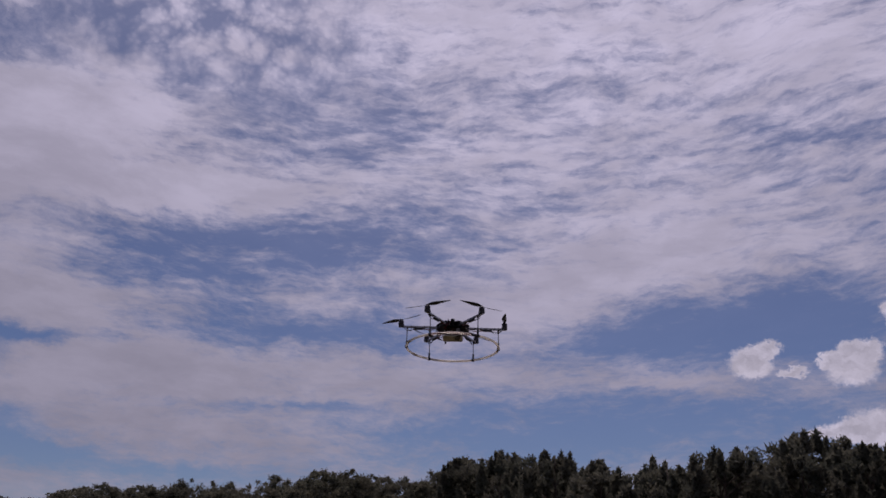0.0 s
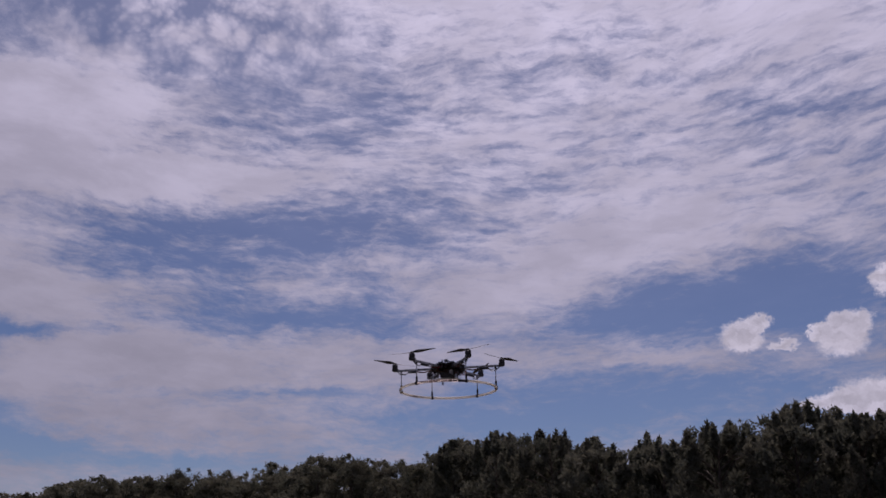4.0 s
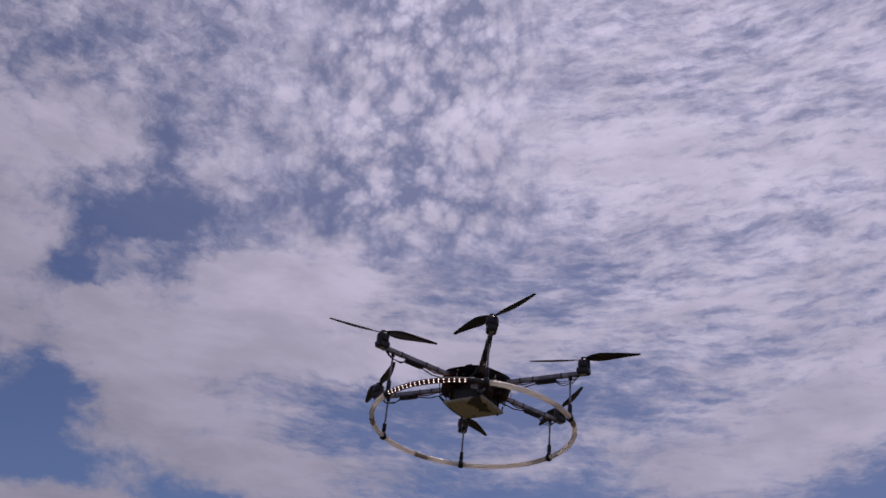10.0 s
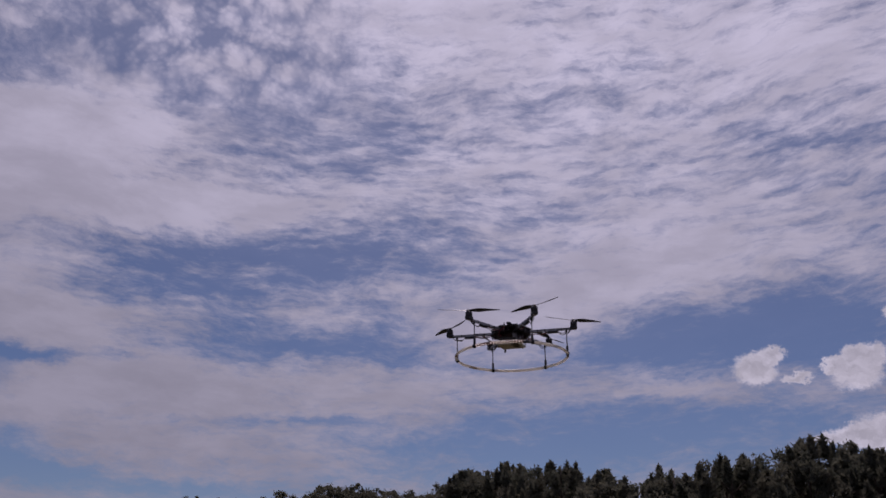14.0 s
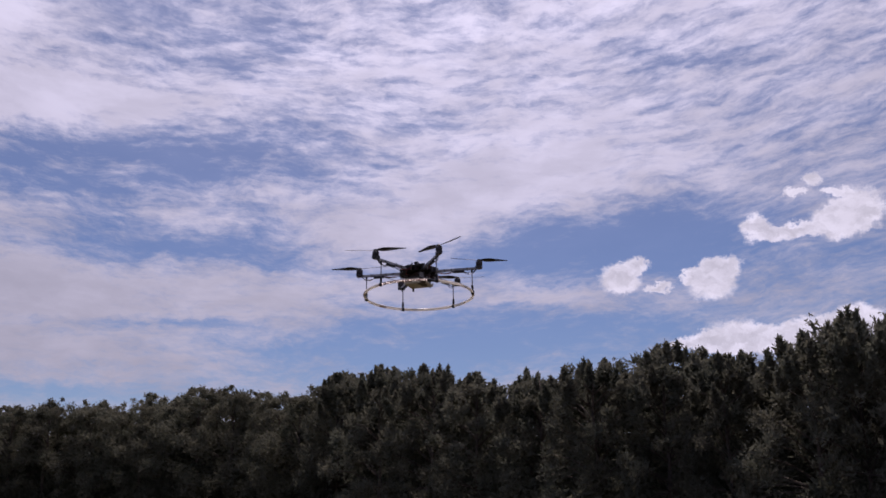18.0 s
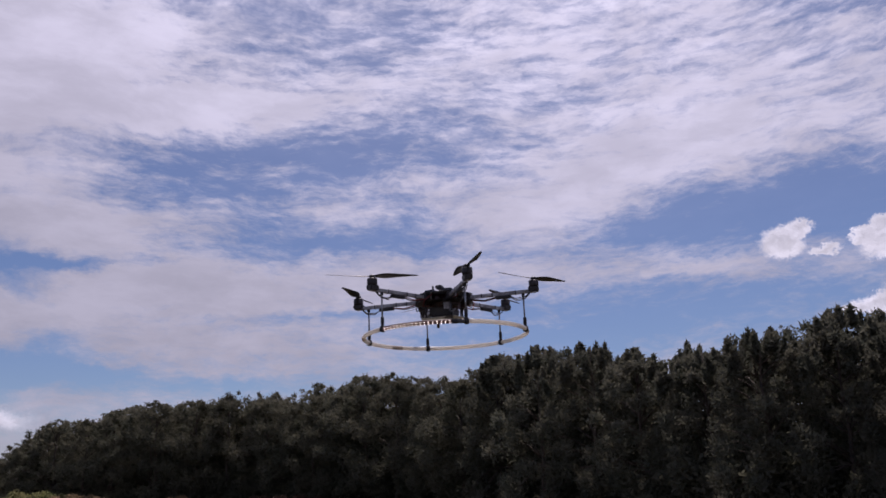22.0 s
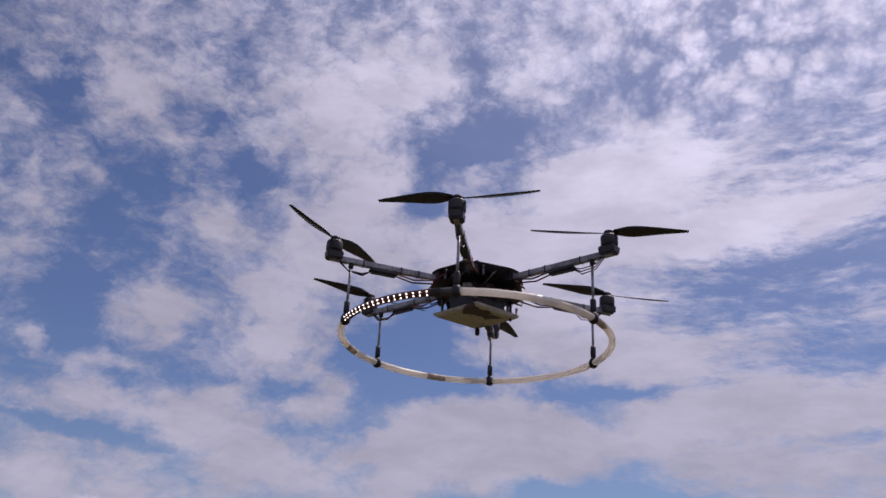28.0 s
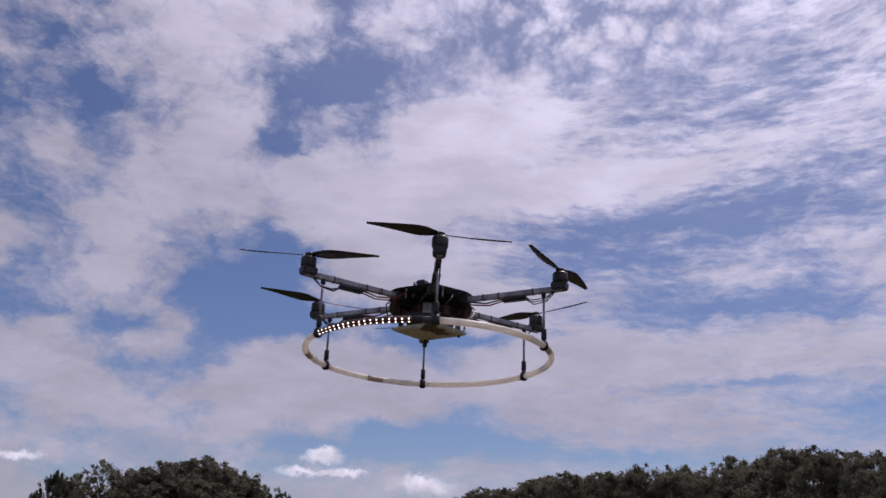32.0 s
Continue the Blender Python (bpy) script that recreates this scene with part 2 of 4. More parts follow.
def build_sky():
    world = bpy.data.worlds.new("sky")
    scene.world = world
    world.use_nodes = True
    n = Nodes(world.node_tree)
    way = n.vec("NORMALIZE", n.add("ShaderNodeTexCoord").outputs["Generated"])
    xyz = n.add("ShaderNodeSeparateXYZ", {0: way}).outputs
    right = n.math("DEGREES", n.math("ARCTAN2", xyz[0], xyz[1]))
    up = n.math("DEGREES", n.math("ARCSINE", xyz[2]))
    flat = n.add("ShaderNodeCombineXYZ", {0: right, 1: up}).outputs[0]
    # drift of the banks' outlines
    w1 = n.vec("SUBTRACT", n.noise(n.mapped(flat, scale=(0.07, 0.1, 1)), 1.0, 2.0, 0.5, colour=True), (0.5, 0.5, 0.5))
    w2 = n.vec("SUBTRACT", n.noise(n.mapped(flat, scale=(0.34, 0.5, 1)), 1.0, 5.0, 0.62, colour=True), (0.5, 0.5, 0.5))
    warped = n.vec("ADD", flat, n.vec("ADD", n.vec("MULTIPLY", w1, (1.2, 0.8, 0)), n.vec("MULTIPLY", w2, (3.4, 2.2, 0))))

    def gather(banks, start, place):
        total = start
        for u, e, w, h, tilt, weight in banks:
            v = n.mapped(place, (u, e, 0), (0, 0, radians(tilt)), (w / math.cos(radians(e)), h, 1), "TEXTURE")
            ball = n.add("ShaderNodeTexGradient", {0: v}, gradient_type="SPHERICAL").outputs["Fac"]
            total = n.math("MULTIPLY_ADD", ball, weight, total)
        return total

    banks = MIDDLE_BRIGHT + MIDDLE_WISPS + MIDDLE_GAPS + MIDDLE_THIN + HIGH_BRIGHT + HIGH_GAPS
    banks += SIDE_BRIGHT + SIDE_GAPS + LEFT_BRIGHT + LEFT_LOW + LEFT_GAPS + LEFT_HOLES
    haze = n.math("MULTIPLY", n.span(up, 8, 1), 0.3)
    layout = gather(banks, n.math("MULTIPLY_ADD", n.span(up, 17, 28), 0.10, n.math("MULTIPLY_ADD", n.span(right, -24, -40), -0.08, n.math("ADD", haze, VEIL))), warped)
    # wisps drawn out by the wind in a fan, and mottled lumps high on the one side
    wide = n.math("MINIMUM", n.math("MAXIMUM", right, -26.0), 40.0)
    fan = n.add("ShaderNodeCombineXYZ", {0: right, 1: n.math("MULTIPLY_ADD", n.math("MULTIPLY", wide, wide), -0.0012, up)}).outputs[0]
    bent = n.vec("ADD", fan, n.vec("ADD", n.vec("MULTIPLY", w1, (4.5, 2.6, 0)), n.vec("MULTIPLY", w2, (1.6, 0.9, 0))))
    wisp = n.noise(n.mapped(bent, scale=(0.07, 0.28, 1)), 1.0, 8.0, 0.60)
    fine = n.noise(n.mapped(bent, rot=(0, 0, radians(6)), scale=(0.22, 0.80, 1)), 1.0, 8.0, 0.64)
    ripple = n.noise(n.mapped(bent, rot=(0, 0, radians(-4)), scale=(0.34, 1.5, 1)), 1.0, 3.0, 0.5)
    lump = n.noise(n.mapped(warped, scale=(0.26, 0.36, 1)), 1.0, 7.0, 0.58)
    curled = n.vec("ADD", flat, n.vec("ADD", n.vec("MULTIPLY", w1, (3.5, 2.2, 0)), n.vec("MULTIPLY", w2, (1.1, 0.8, 0))))
    cells = n.add("ShaderNodeTexVoronoi", {"Vector": n.mapped(curled, scale=(0.50, 0.62, 1)), "Scale": 1.0, "Smoothness": 0.5, "Detail": 2.0, "Roughness": 0.55, "Lacunarity": 2.3},
                  feature="SMOOTH_F1", normalize=True).outputs["Distance"]
    billow = n.add("ShaderNodeTexVoronoi", {"Vector": n.mapped(curled, rot=(0, 0, radians(-20)), scale=(0.24, 0.38, 1)), "Scale": 1.0, "Smoothness": 0.4, "Detail": 4.0, "Roughness": 0.62, "Lacunarity": 2.2},
                   feature="SMOOTH_F1", normalize=True).outputs["Distance"]
    side = n.math("MULTIPLY", n.span(right, -2, -14), n.span(up, 26, 34))
    left = n.span(right, -20, -34)
    streak = n.math("ADD", n.math("MULTIPLY", n.math("SUBTRACT", wisp, 0.5), 0.95), n.math("MULTIPLY", n.math("SUBTRACT", fine, 0.5), 1.6))
    streak = n.math("ADD", streak, n.math("MULTIPLY", n.math("SUBTRACT", ripple, 0.5), n.span(up, 13, 24, 0.3, 1.7)))
    weave = n.noise(n.mapped(bent, rot=(0, 0, radians(-14)), scale=(0.9, 2.8, 1)), 1.0, 6.0, 0.68)
    streak = n.math("MULTIPLY_ADD", n.math("SUBTRACT", weave, 0.5), 1.35, streak)
    mottle = n.math("ADD", n.math("MULTIPLY", n.math("SUBTRACT", lump, 0.5), 1.1), n.math("MULTIPLY", n.math("SUBTRACT", 0.25, cells), 4.4))
    tuft = n.noise(n.mapped(warped, rot=(0, 0, radians(-25)), scale=(0.6, 1.0, 1)), 1.0, 7.0, 0.64)
    heaped = n.math("ADD", n.math("MULTIPLY", n.math("SUBTRACT", lump, 0.5), 0.9), n.math("MULTIPLY", n.math("SUBTRACT", tuft, 0.5), 0.95))
    heaped = n.math("MULTIPLY_ADD", n.math("SUBTRACT", 0.26, billow), 2.0, heaped)
    detail = n.add("ShaderNodeMix", {0: side, 2: streak, 3: mottle}).outputs[0]
    detail = n.add("ShaderNodeMix", {0: left, 2: detail, 3: heaped}).outputs[0]
    dense = n.math("ADD", layout, detail)
    dense = n.math("ADD", dense, n.math("MULTIPLY", n.math("MULTIPLY", n.math("SUBTRACT", dense, 0.45), 0.4), left))
    near_sun = n.span(n.add("ShaderNodeVectorMath", {0: way, 1: tuple(sun_way)}, operation="DOT_PRODUCT").outputs["Value"], 0.55, 1.0, 0.0, 1.0)
    cover = n.span(dense, -0.25, 1.05, n.math("MULTIPLY_ADD", near_sun, 0.26, 0.03), 1.0)
    # small heaped clouds
    rough = n.vec("ADD", flat, n.vec("MULTIPLY", n.vec("SUBTRACT", n.noise(n.mapped(flat, scale=(0.8, 0.9, 1)), 1.0, 8.0, 0.74, colour=True), (0.5, 0.5, 0.5)), (2.2, 1.8, 0)))
    thick = gather(HEAPS + LOW_HEAPS + FAR_HEAPS, 0.0, rough)
    heap = n.span(thick, 0.06, 0.42)
    # colours
    sky = n.add("ShaderNodeTexSky", sky_type="NISHITA", sun_disc=False, sun_elevation=radians(SUN_EL), sun_rotation=radians(SUN_AZ),
                altitude=100, air_density=1.0, dust_density=0.2, ozone_density=3.0).outputs[0]
    clear = n.vec("MULTIPLY", sky, SKY_TINT)
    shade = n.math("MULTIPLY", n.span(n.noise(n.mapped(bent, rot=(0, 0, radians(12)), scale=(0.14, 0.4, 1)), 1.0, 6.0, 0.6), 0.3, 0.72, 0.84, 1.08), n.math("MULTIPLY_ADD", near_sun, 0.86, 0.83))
    white = n.vec("SCALE", CLOUD)
    white.node.inputs["Scale"].default_value = 1.0
    n.put(white.node.inputs["Scale"], shade)
    veiled = n.mix(n.math("MULTIPLY", cover, 0.93), clear, white)
    heap_white = n.vec("SCALE", HEAP)
    lobes = n.span(n.noise(n.mapped(rough, scale=(0.6, 0.9, 1)), 1.0, 5.0, 0.62), 0.32, 0.68, 0.80, 1.16)
    n.put(heap_white.node.inputs["Scale"], n.math("MULTIPLY", lobes, n.span(thick, 0.3, 1.3, 1.06, 0.90)))
    out = n.mix(n.math("MULTIPLY", heap, 0.94), veiled, heap_white)
    back = n.add("ShaderNodeBackground", {"Color": out, "Strength": 1.0}).outputs[0]
    n.add("ShaderNodeOutputWorld", {"Surface": back})


VEIL = 0.40
SKY_TINT = (0.047, 0.0525, 0.0625)
CLOUD = (0.500, 0.515, 0.602)
HEAP = (0.66, 0.68, 0.755)
build_sky()

sun = new("sun", bpy.data.lights.new("sun", "SUN"))
sun.data.energy, sun.data.angle, sun.data.color = 3.1, radians(0.6), (1.0, 0.95, 0.88)
sun.matrix_world = look(sun_way * 100, (0, 0, 0))


# ---- materials ----
def material(name, base, rough=0.6, metal=0.0, vary=0.15, scale=8.0, bump=0.0, second=None, blend=(0.4, 0.65), spec=0.5, per_object=0.0, fine=6.0):
    """A surface with two scales of colour change and an optional relief."""
    m = bpy.data.materials.new(name)
    m.use_nodes = True
    n = Nodes(m.node_tree)
    place = n.add("ShaderNodeTexCoord").outputs["Object"]
    coarse = n.noise(place, scale, 5.0, 0.6)
    grain = n.noise(place, scale * fine, 4.0, 0.6)
    b = (*base, 1.0)
    s = (*(second or [c * 0.6 for c in base]), 1.0)
    col = n.mix(n.span(coarse, *blend), b, s)
    dim = n.span(grain, 0.3, 0.7, 1 - vary, 1 + vary)
    if per_object:
        r = n.add("ShaderNodeObjectInfo").outputs["Random"]
        dim = n.math("MULTIPLY", dim, n.span(r, 0, 1, 1 - per_object, 1 + per_object, False))
    scaled = n.vec("SCALE", col)
    n.put(scaled.node.inputs["Scale"], dim)
    bsdf = n.add("ShaderNodeBsdfPrincipled", {"Base Color": scaled, "Roughness": rough, "Metallic": metal, "Specular IOR Level": spec})
    if bump:
        bp = n.add("ShaderNodeBump", {"Height": grain, "Strength": 0.5, "Distance": bump})
        n.put(bsdf.inputs["Normal"], bp.outputs[0])
    n.add("ShaderNodeOutputMaterial", {"Surface": bsdf.outputs[0]})
    return m


def leaf_material(name, base, second, through_light=0.25):
    m = bpy.data.materials.new(name)
    m.use_nodes = True
    n = Nodes(m.node_tree)
    place = n.add("ShaderNodeTexCoord").outputs["Object"]
    r = n.add("ShaderNodeNewGeometry").outputs["Random Per Island"]
    tree = n.add("ShaderNodeObjectInfo").outputs["Random"]
    col = n.mix(n.span(n.noise(place, 0.6, 4.0), 0.35, 0.65), (*base, 1), (*second, 1))
    scaled = n.vec("SCALE", col)
    n.put(scaled.node.inputs["Scale"], n.math("MULTIPLY", n.span(r, 0, 1, 0.88, 1.12, False), n.span(tree, 0, 1, 0.84, 1.18, False)))
    bsdf = n.add("ShaderNodeBsdfPrincipled", {"Base Color": scaled, "Roughness": 0.85, "Specular IOR Level": 0.12})
    tl = n.add("ShaderNodeBsdfTranslucent", {"Color": scaled})
    mixed = n.add("ShaderNodeMixShader", {0: through_light, 1: bsdf.outputs[0], 2: tl.outputs[0]})
    n.add("ShaderNodeOutputMaterial", {"Surface": mixed.outputs[0]})
    return m


def glow_material(name, colour, strength):
    m = bpy.data.materials.new(name)
    m.use_nodes = True
    n = Nodes(m.node_tree)
    n.add("ShaderNodeOutputMaterial", {"Surface": n.add("ShaderNodeEmission", {"Color": (*colour, 1), "Strength": strength}).outputs[0]})
    return m


def ground_material():
    m = bpy.data.materials.new("meadow")
    m.use_nodes = True
    n = Nodes(m.node_tree)
    place = n.add("ShaderNodeTexCoord").outputs["Object"]
    xyz = n.add("ShaderNodeSeparateXYZ", {0: place}).outputs
    wob = n.math("MULTIPLY", n.math("SUBTRACT", n.noise(place, 0.12, 6.0), 0.5), 8.0)
    deep = n.math("ADD", n.math("MULTIPLY_ADD", xyz[0], 0.33, xyz[1]), wob)
    big = n.noise(place, 0.25, 5.0, 0.6)
    small = n.noise(place, 2.2, 6.0, 0.65)
    tiny = n.noise(place, 14.0, 4.0, 0.6)
    grass = n.mix(n.span(big, 0.35, 0.65), (0.074, 0.054, 0.023, 1), (0.048, 0.048, 0.021, 1))
    grass = n.mix(n.span(small, 0.5, 0.75), grass, (0.098, 0.076, 0.036, 1))
    clods = n.noise(n.mapped(place, scale=(1.0, 0.5, 1.0)), 1.5, 7.0, 0.66)
    soil = n.mix(n.span(small, 0.38, 0.62), (0.015, 0.008, 0.0075, 1), (0.046, 0.024, 0.021, 1))
    soil = n.mix(n.span(clods, 0.53, 0.62), soil, (0.088, 0.070, 0.046, 1))
    soil = n.mix(n.span(tiny, 0.60, 0.74), soil, (0.085, 0.070, 0.048, 1))
    bare = n.math("MULTIPLY", n.span(deep, 18.0, 19.5), n.span(deep, 36.5, 33.0))
    col = n.mix(bare, grass, soil)
    bsdf = n.add("ShaderNodeBsdfPrincipled", {"Base Color": col, "Roughness": 0.95, "Specular IOR Level": 0.1})
    bp = n.add("ShaderNodeBump", {"Height": n.math("ADD", small, tiny), "Strength": 0.6, "Distance": 0.12})
    n.put(bsdf.inputs["Normal"], bp.outputs[0])
    n.add("ShaderNodeOutputMaterial", {"Surface": bsdf.outputs[0]})
    return m


M_GROUND = ground_material()
M_PATH = material("pale_concrete", (0.21, 0.195, 0.18), 0.9, scale=1.2, bump=0.01, second=(0.15, 0.14, 0.125))
M_BARK = material("bark", (0.10, 0.075, 0.055), 0.9, scale=3.0, bump=0.03, second=(0.055, 0.045, 0.038), per_object=0.2)
M_LEAF = leaf_material("oak_leaves", (0.116, 0.120, 0.086), (0.154, 0.146, 0.104), 0.40)
M_NEEDLE = leaf_material("pine_needles", (0.112, 0.118, 0.088), (0.148, 0.142, 0.104), 0.40)
M_SCRUB = leaf_material("scrub_leaves", (0.19, 0.22, 0.09), (0.27, 0.24, 0.12), 0.5)
M_DRY = leaf_material("dried_stalks", (0.34, 0.24, 0.15), (0.25, 0.20, 0.11), 0.45)
M_BRACKEN = leaf_material("dead_bracken", (0.075, 0.048, 0.036), (0.055, 0.040, 0.030), 0.1)
M_STRAW = leaf_material("dry_grass", (0.22, 0.17, 0.09), (0.16, 0.135, 0.065), 0.6)
M_BLACK = material("black_plastic", (0.046, 0.040, 0.044), 0.45, scale=40, bump=0.0005)
M_CARBON = material("carbon_fibre", (0.040, 0.037, 0.041), 0.38, scale=60, bump=0.0004)
M_MOTOR = material("motor_black", (0.046, 0.038, 0.042), 0.45, 0.2, scale=30)
M_ALU = material("brushed_aluminium", (0.44, 0.43, 0.44), 0.5, 0.5, scale=25, vary=0.25, second=(0.26, 0.245, 0.25))
M_ROD = material("steel_rod", (0.34, 0.34, 0.36), 0.4, 0.7, scale=30)
M_PACK = material("glossy_pack", (0.028, 0.022, 0.026), 0.18, scale=20, spec=0.6)
M_TUBE = material("milky_plastic_tube", (0.92, 0.88, 0.82), 0.30, scale=9, vary=0.05, second=(0.82, 0.74, 0.64), blend=(0.5, 0.8))

def make_milky(m, share):
    """Lets light through a plastic wall."""
    t = m.node_tree
    bsdf = t.nodes["Principled BSDF"]
    colour = bsdf.inputs["Base Color"].links[0].from_socket
    tl, mixed = t.nodes.new("ShaderNodeBsdfTranslucent"), t.nodes.new("ShaderNodeMixShader")
    t.links.new(colour, tl.inputs["Color"])
    mixed.inputs[0].default_value = share
    t.links.new(bsdf.outputs[0], mixed.inputs[1])
    t.links.new(tl.outputs[0], mixed.inputs[2])
    t.links.new(mixed.outputs[0], t.nodes["Material Output"].inputs["Surface"])


make_milky(M_TUBE, 0.55)
M_TAPE = material("grey_tape", (0.085, 0.078, 0.082), 0.5, scale=20)
M_BAND = material("faded_tape", (0.74, 0.66, 0.58), 0.5, scale=20, second=(0.55, 0.47, 0.40))
make_milky(M_BAND, 0.4)
M_STRIP = material("brown_led_tape", (0.115, 0.045, 0.036), 0.5, scale=30)
M_RUBBER = material("black_rubber", (0.030, 0.028, 0.032), 0.6, scale=30)
M_RED = material("red_wire", (0.24, 0.03, 0.03), 0.45, scale=20)
M_BOARD = material("red_brown_board", (0.060, 0.020, 0.020), 0.5, scale=40, second=(0.02, 0.012, 0.014))
M_TRAY = material("camouflage_tray", (0.62, 0.59, 0.52), 0.7, scale=11, second=(0.10, 0.085, 0.08), blend=(0.55, 0.60), bump=0.001)
M_LED = glow_material("led_glow", (1.0, 0.87, 0.76), 3.2)
M_WHITE = material("white_plastic_sheet", (0.62, 0.62, 0.63), 0.5, scale=5, vary=0.06, second=(0.50, 0.50, 0.52))
M_STONE = material("pale_stone", (0.42, 0.40, 0.37), 0.85, scale=3, bump=0.03, second=(0.26, 0.25, 0.23))


# ---- building tools ----
def part(name, bm, mat, parent=None, label=""):
    """Links a bmesh as one mesh object."""
    me = bpy.data.meshes.new(name)
    bm.to_mesh(me)
    bm.free()
    me.materials.append(mat)
    ob = new(name, me)
    if parent is not None:
        ob.parent = parent
    if label:
        tagged(ob, label)
    return ob


def raw(name, verts, faces, mat, parent=None):
    me = bpy.data.meshes.new(name)
    me.from_pydata([tuple(v) for v in verts], [], faces)
    me.materials.append(mat)
    ob = new(name, me)
    if parent is not None:
        ob.parent = parent
    return ob


def smooth(bm):
    for f in bm.faces:
        f.smooth = True
    return bm


def tube(points, radii, sides=10, closed=False, bm=None):
    """A round tube along a line of points."""
    bm = bm or bmesh.new()
    pts = [Vector(p) for p in points]
    count = len(pts)
    radii = radii if isinstance(radii, (list, tuple)) else [radii] * count
    rings, side = [], None
    for i, p in enumerate(pts):
        a = pts[(i - 1) % count] if closed or i else pts[0]
        b = pts[(i + 1) % count] if closed or i < count - 1 else pts[-1]
        d = (b - a).normalized()
        ref = side if side is not None else (Vector((0, 0, 1)) if abs(d.z) < 0.9 else Vector((1, 0, 0)))
        side = (ref - d * ref.dot(d)).normalized()
        up = d.cross(side)
        rings.append([bm.verts.new(p + radii[i] * (math.cos(k * 2 * math.pi / sides) * side + math.sin(k * 2 * math.pi / sides) * up)) for k in range(sides)])
    for i in range(count if closed else count - 1):
        a, b = rings[i], rings[(i + 1) % count]
        for k in range(sides):
            f = bm.faces.new((a[k], a[(k + 1) % sides], b[(k + 1) % sides], b[k]))
            f.smooth = True
    if not closed:
        bm.faces.new(rings[0][::-1])
        bm.faces.new(rings[-1])
    return bm


def block(sx, sy, sz, at=(0, 0, 0), bevel=0.0, rot=None, bm=None, taper=1.0):
    """A bevelled box; taper shrinks its lower face."""
    b = bmesh.new()
    bmesh.ops.create_cube(b, size=1.0)
    for v in b.verts:
        k = taper if v.co.z < 0 else 1.0
        v.co = Vector((v.co.x * sx * k, v.co.y * sy * k, v.co.z * sz))
    if bevel:
        bmesh.ops.bevel(b, geom=b.edges[:], offset=bevel, segments=2, affect="EDGES")
    m = Matrix.Translation(at) @ (rot.to_4x4() if rot else Matrix.Identity(4))
    b.transform(m)
    if bm is None:
        return b
    me = bpy.data.meshes.new("tmp")
    b.to_mesh(me)
    b.free()
    bm.from_mesh(me)
    bpy.data.meshes.remove(me)
    return bm


def lathe(profile, sides=20, at=(0, 0, 0)):
    """A turned body from (radius, height) pairs."""
    bm = bmesh.new()
    rings = []
    for r, z in profile:
        rings.append([bm.verts.new((at[0] + r * math.cos(k * 2 * math.pi / sides), at[1] + r * math.sin(k * 2 * math.pi / sides), at[2] + z)) for k in range(sides)])
    for a, b in zip(rings, rings[1:]):
        for k in range(sides):
            bm.faces.new((a[k], a[(k + 1) % sides], b[(k + 1) % sides], b[k])).smooth = True
    bm.faces.new(rings[0][::-1])
    bm.faces.new(rings[-1])
    return bm


# ---- ground ----
def ease(x, a, b):
    x = min(1.0, max(0.0, (x - a) / (b - a)))
    return x * x * (3 - 2 * x)


def ground_height(x, y):
    far = math.hypot(x, y)
    z = 0.06 * noise.noise((x * 0.07, y * 0.07, 0.3)) * ease(far, 6, 20)
    z += 0.035 * noise.noise((x * 0.5, y * 0.5, 4.3)) * ease(far, 6, 14) * (1 - ease(far, 90, 140))
    return z


def build_ground():
    bm = bmesh.new()
    radii = [0.0] + [1.2 * 1.055 ** k for k in range(146)]
    radii = [r for r in radii if r < 2600] + [2600]
    sides = 168
    rings = [[bm.verts.new((0, 0, ground_height(0, 0)))]]
    for r in radii[1:]:
        ring = []
        for k in range(sides):
            a = k * 2 * math.pi / sides
            x, y = r * math.cos(a), r * math.sin(a)
            ring.append(bm.verts.new((x, y, ground_height(x, y) if r < 400 else 0.0)))
        rings.append(ring)
    for k in range(sides):
        bm.faces.new((rings[0][0], rings[1][k], rings[1][(k + 1) % sides]))
    for a, b in zip(rings[1:], rings[2:]):
        for k in range(sides):
            bm.faces.new((a[k], b[k], b[(k + 1) % sides], a[(k + 1) % sides]))
    tagged(part("ground", smooth(bm), M_GROUND), "dry summer meadow with a bare soil strip", "ground", kind="structure")


build_ground()


def build_path():
    bm = bmesh.new()
    d = Vector((2.9, -1.7, 0)).normalized()
    a = Vector((-7.0, 19.15, 0)) - d * 28
    across = Vector((d.y, -d.x, 0))
    rows = []
    for k in range(60):
        p = a + d * k
        w = 0.6
        row = []
        for s, lift in ((-w - 0.05, -0.06), (-w, 0.055), (w, 0.055), (w + 0.05, -0.06)):
            q = p + across * s
            row.append(bm.verts.new((q.x, q.y, ground_height(q.x, q.y) + lift)))
        rows.append(row)
    for r1, r2 in zip(rows, rows[1:]):
        for i in range(3):
            bm.faces.new((r1[i], r1[i + 1], r2[i + 1], r2[i]))
    bmesh.ops.recalc_face_normals(bm, faces=bm.faces[:])
    tagged(part("path", bm, M_PATH), "narrow pale concrete path across the meadow", "path", kind="structure")


build_path()

# ---- woodland ----
rng = np.random.RandomState(11)


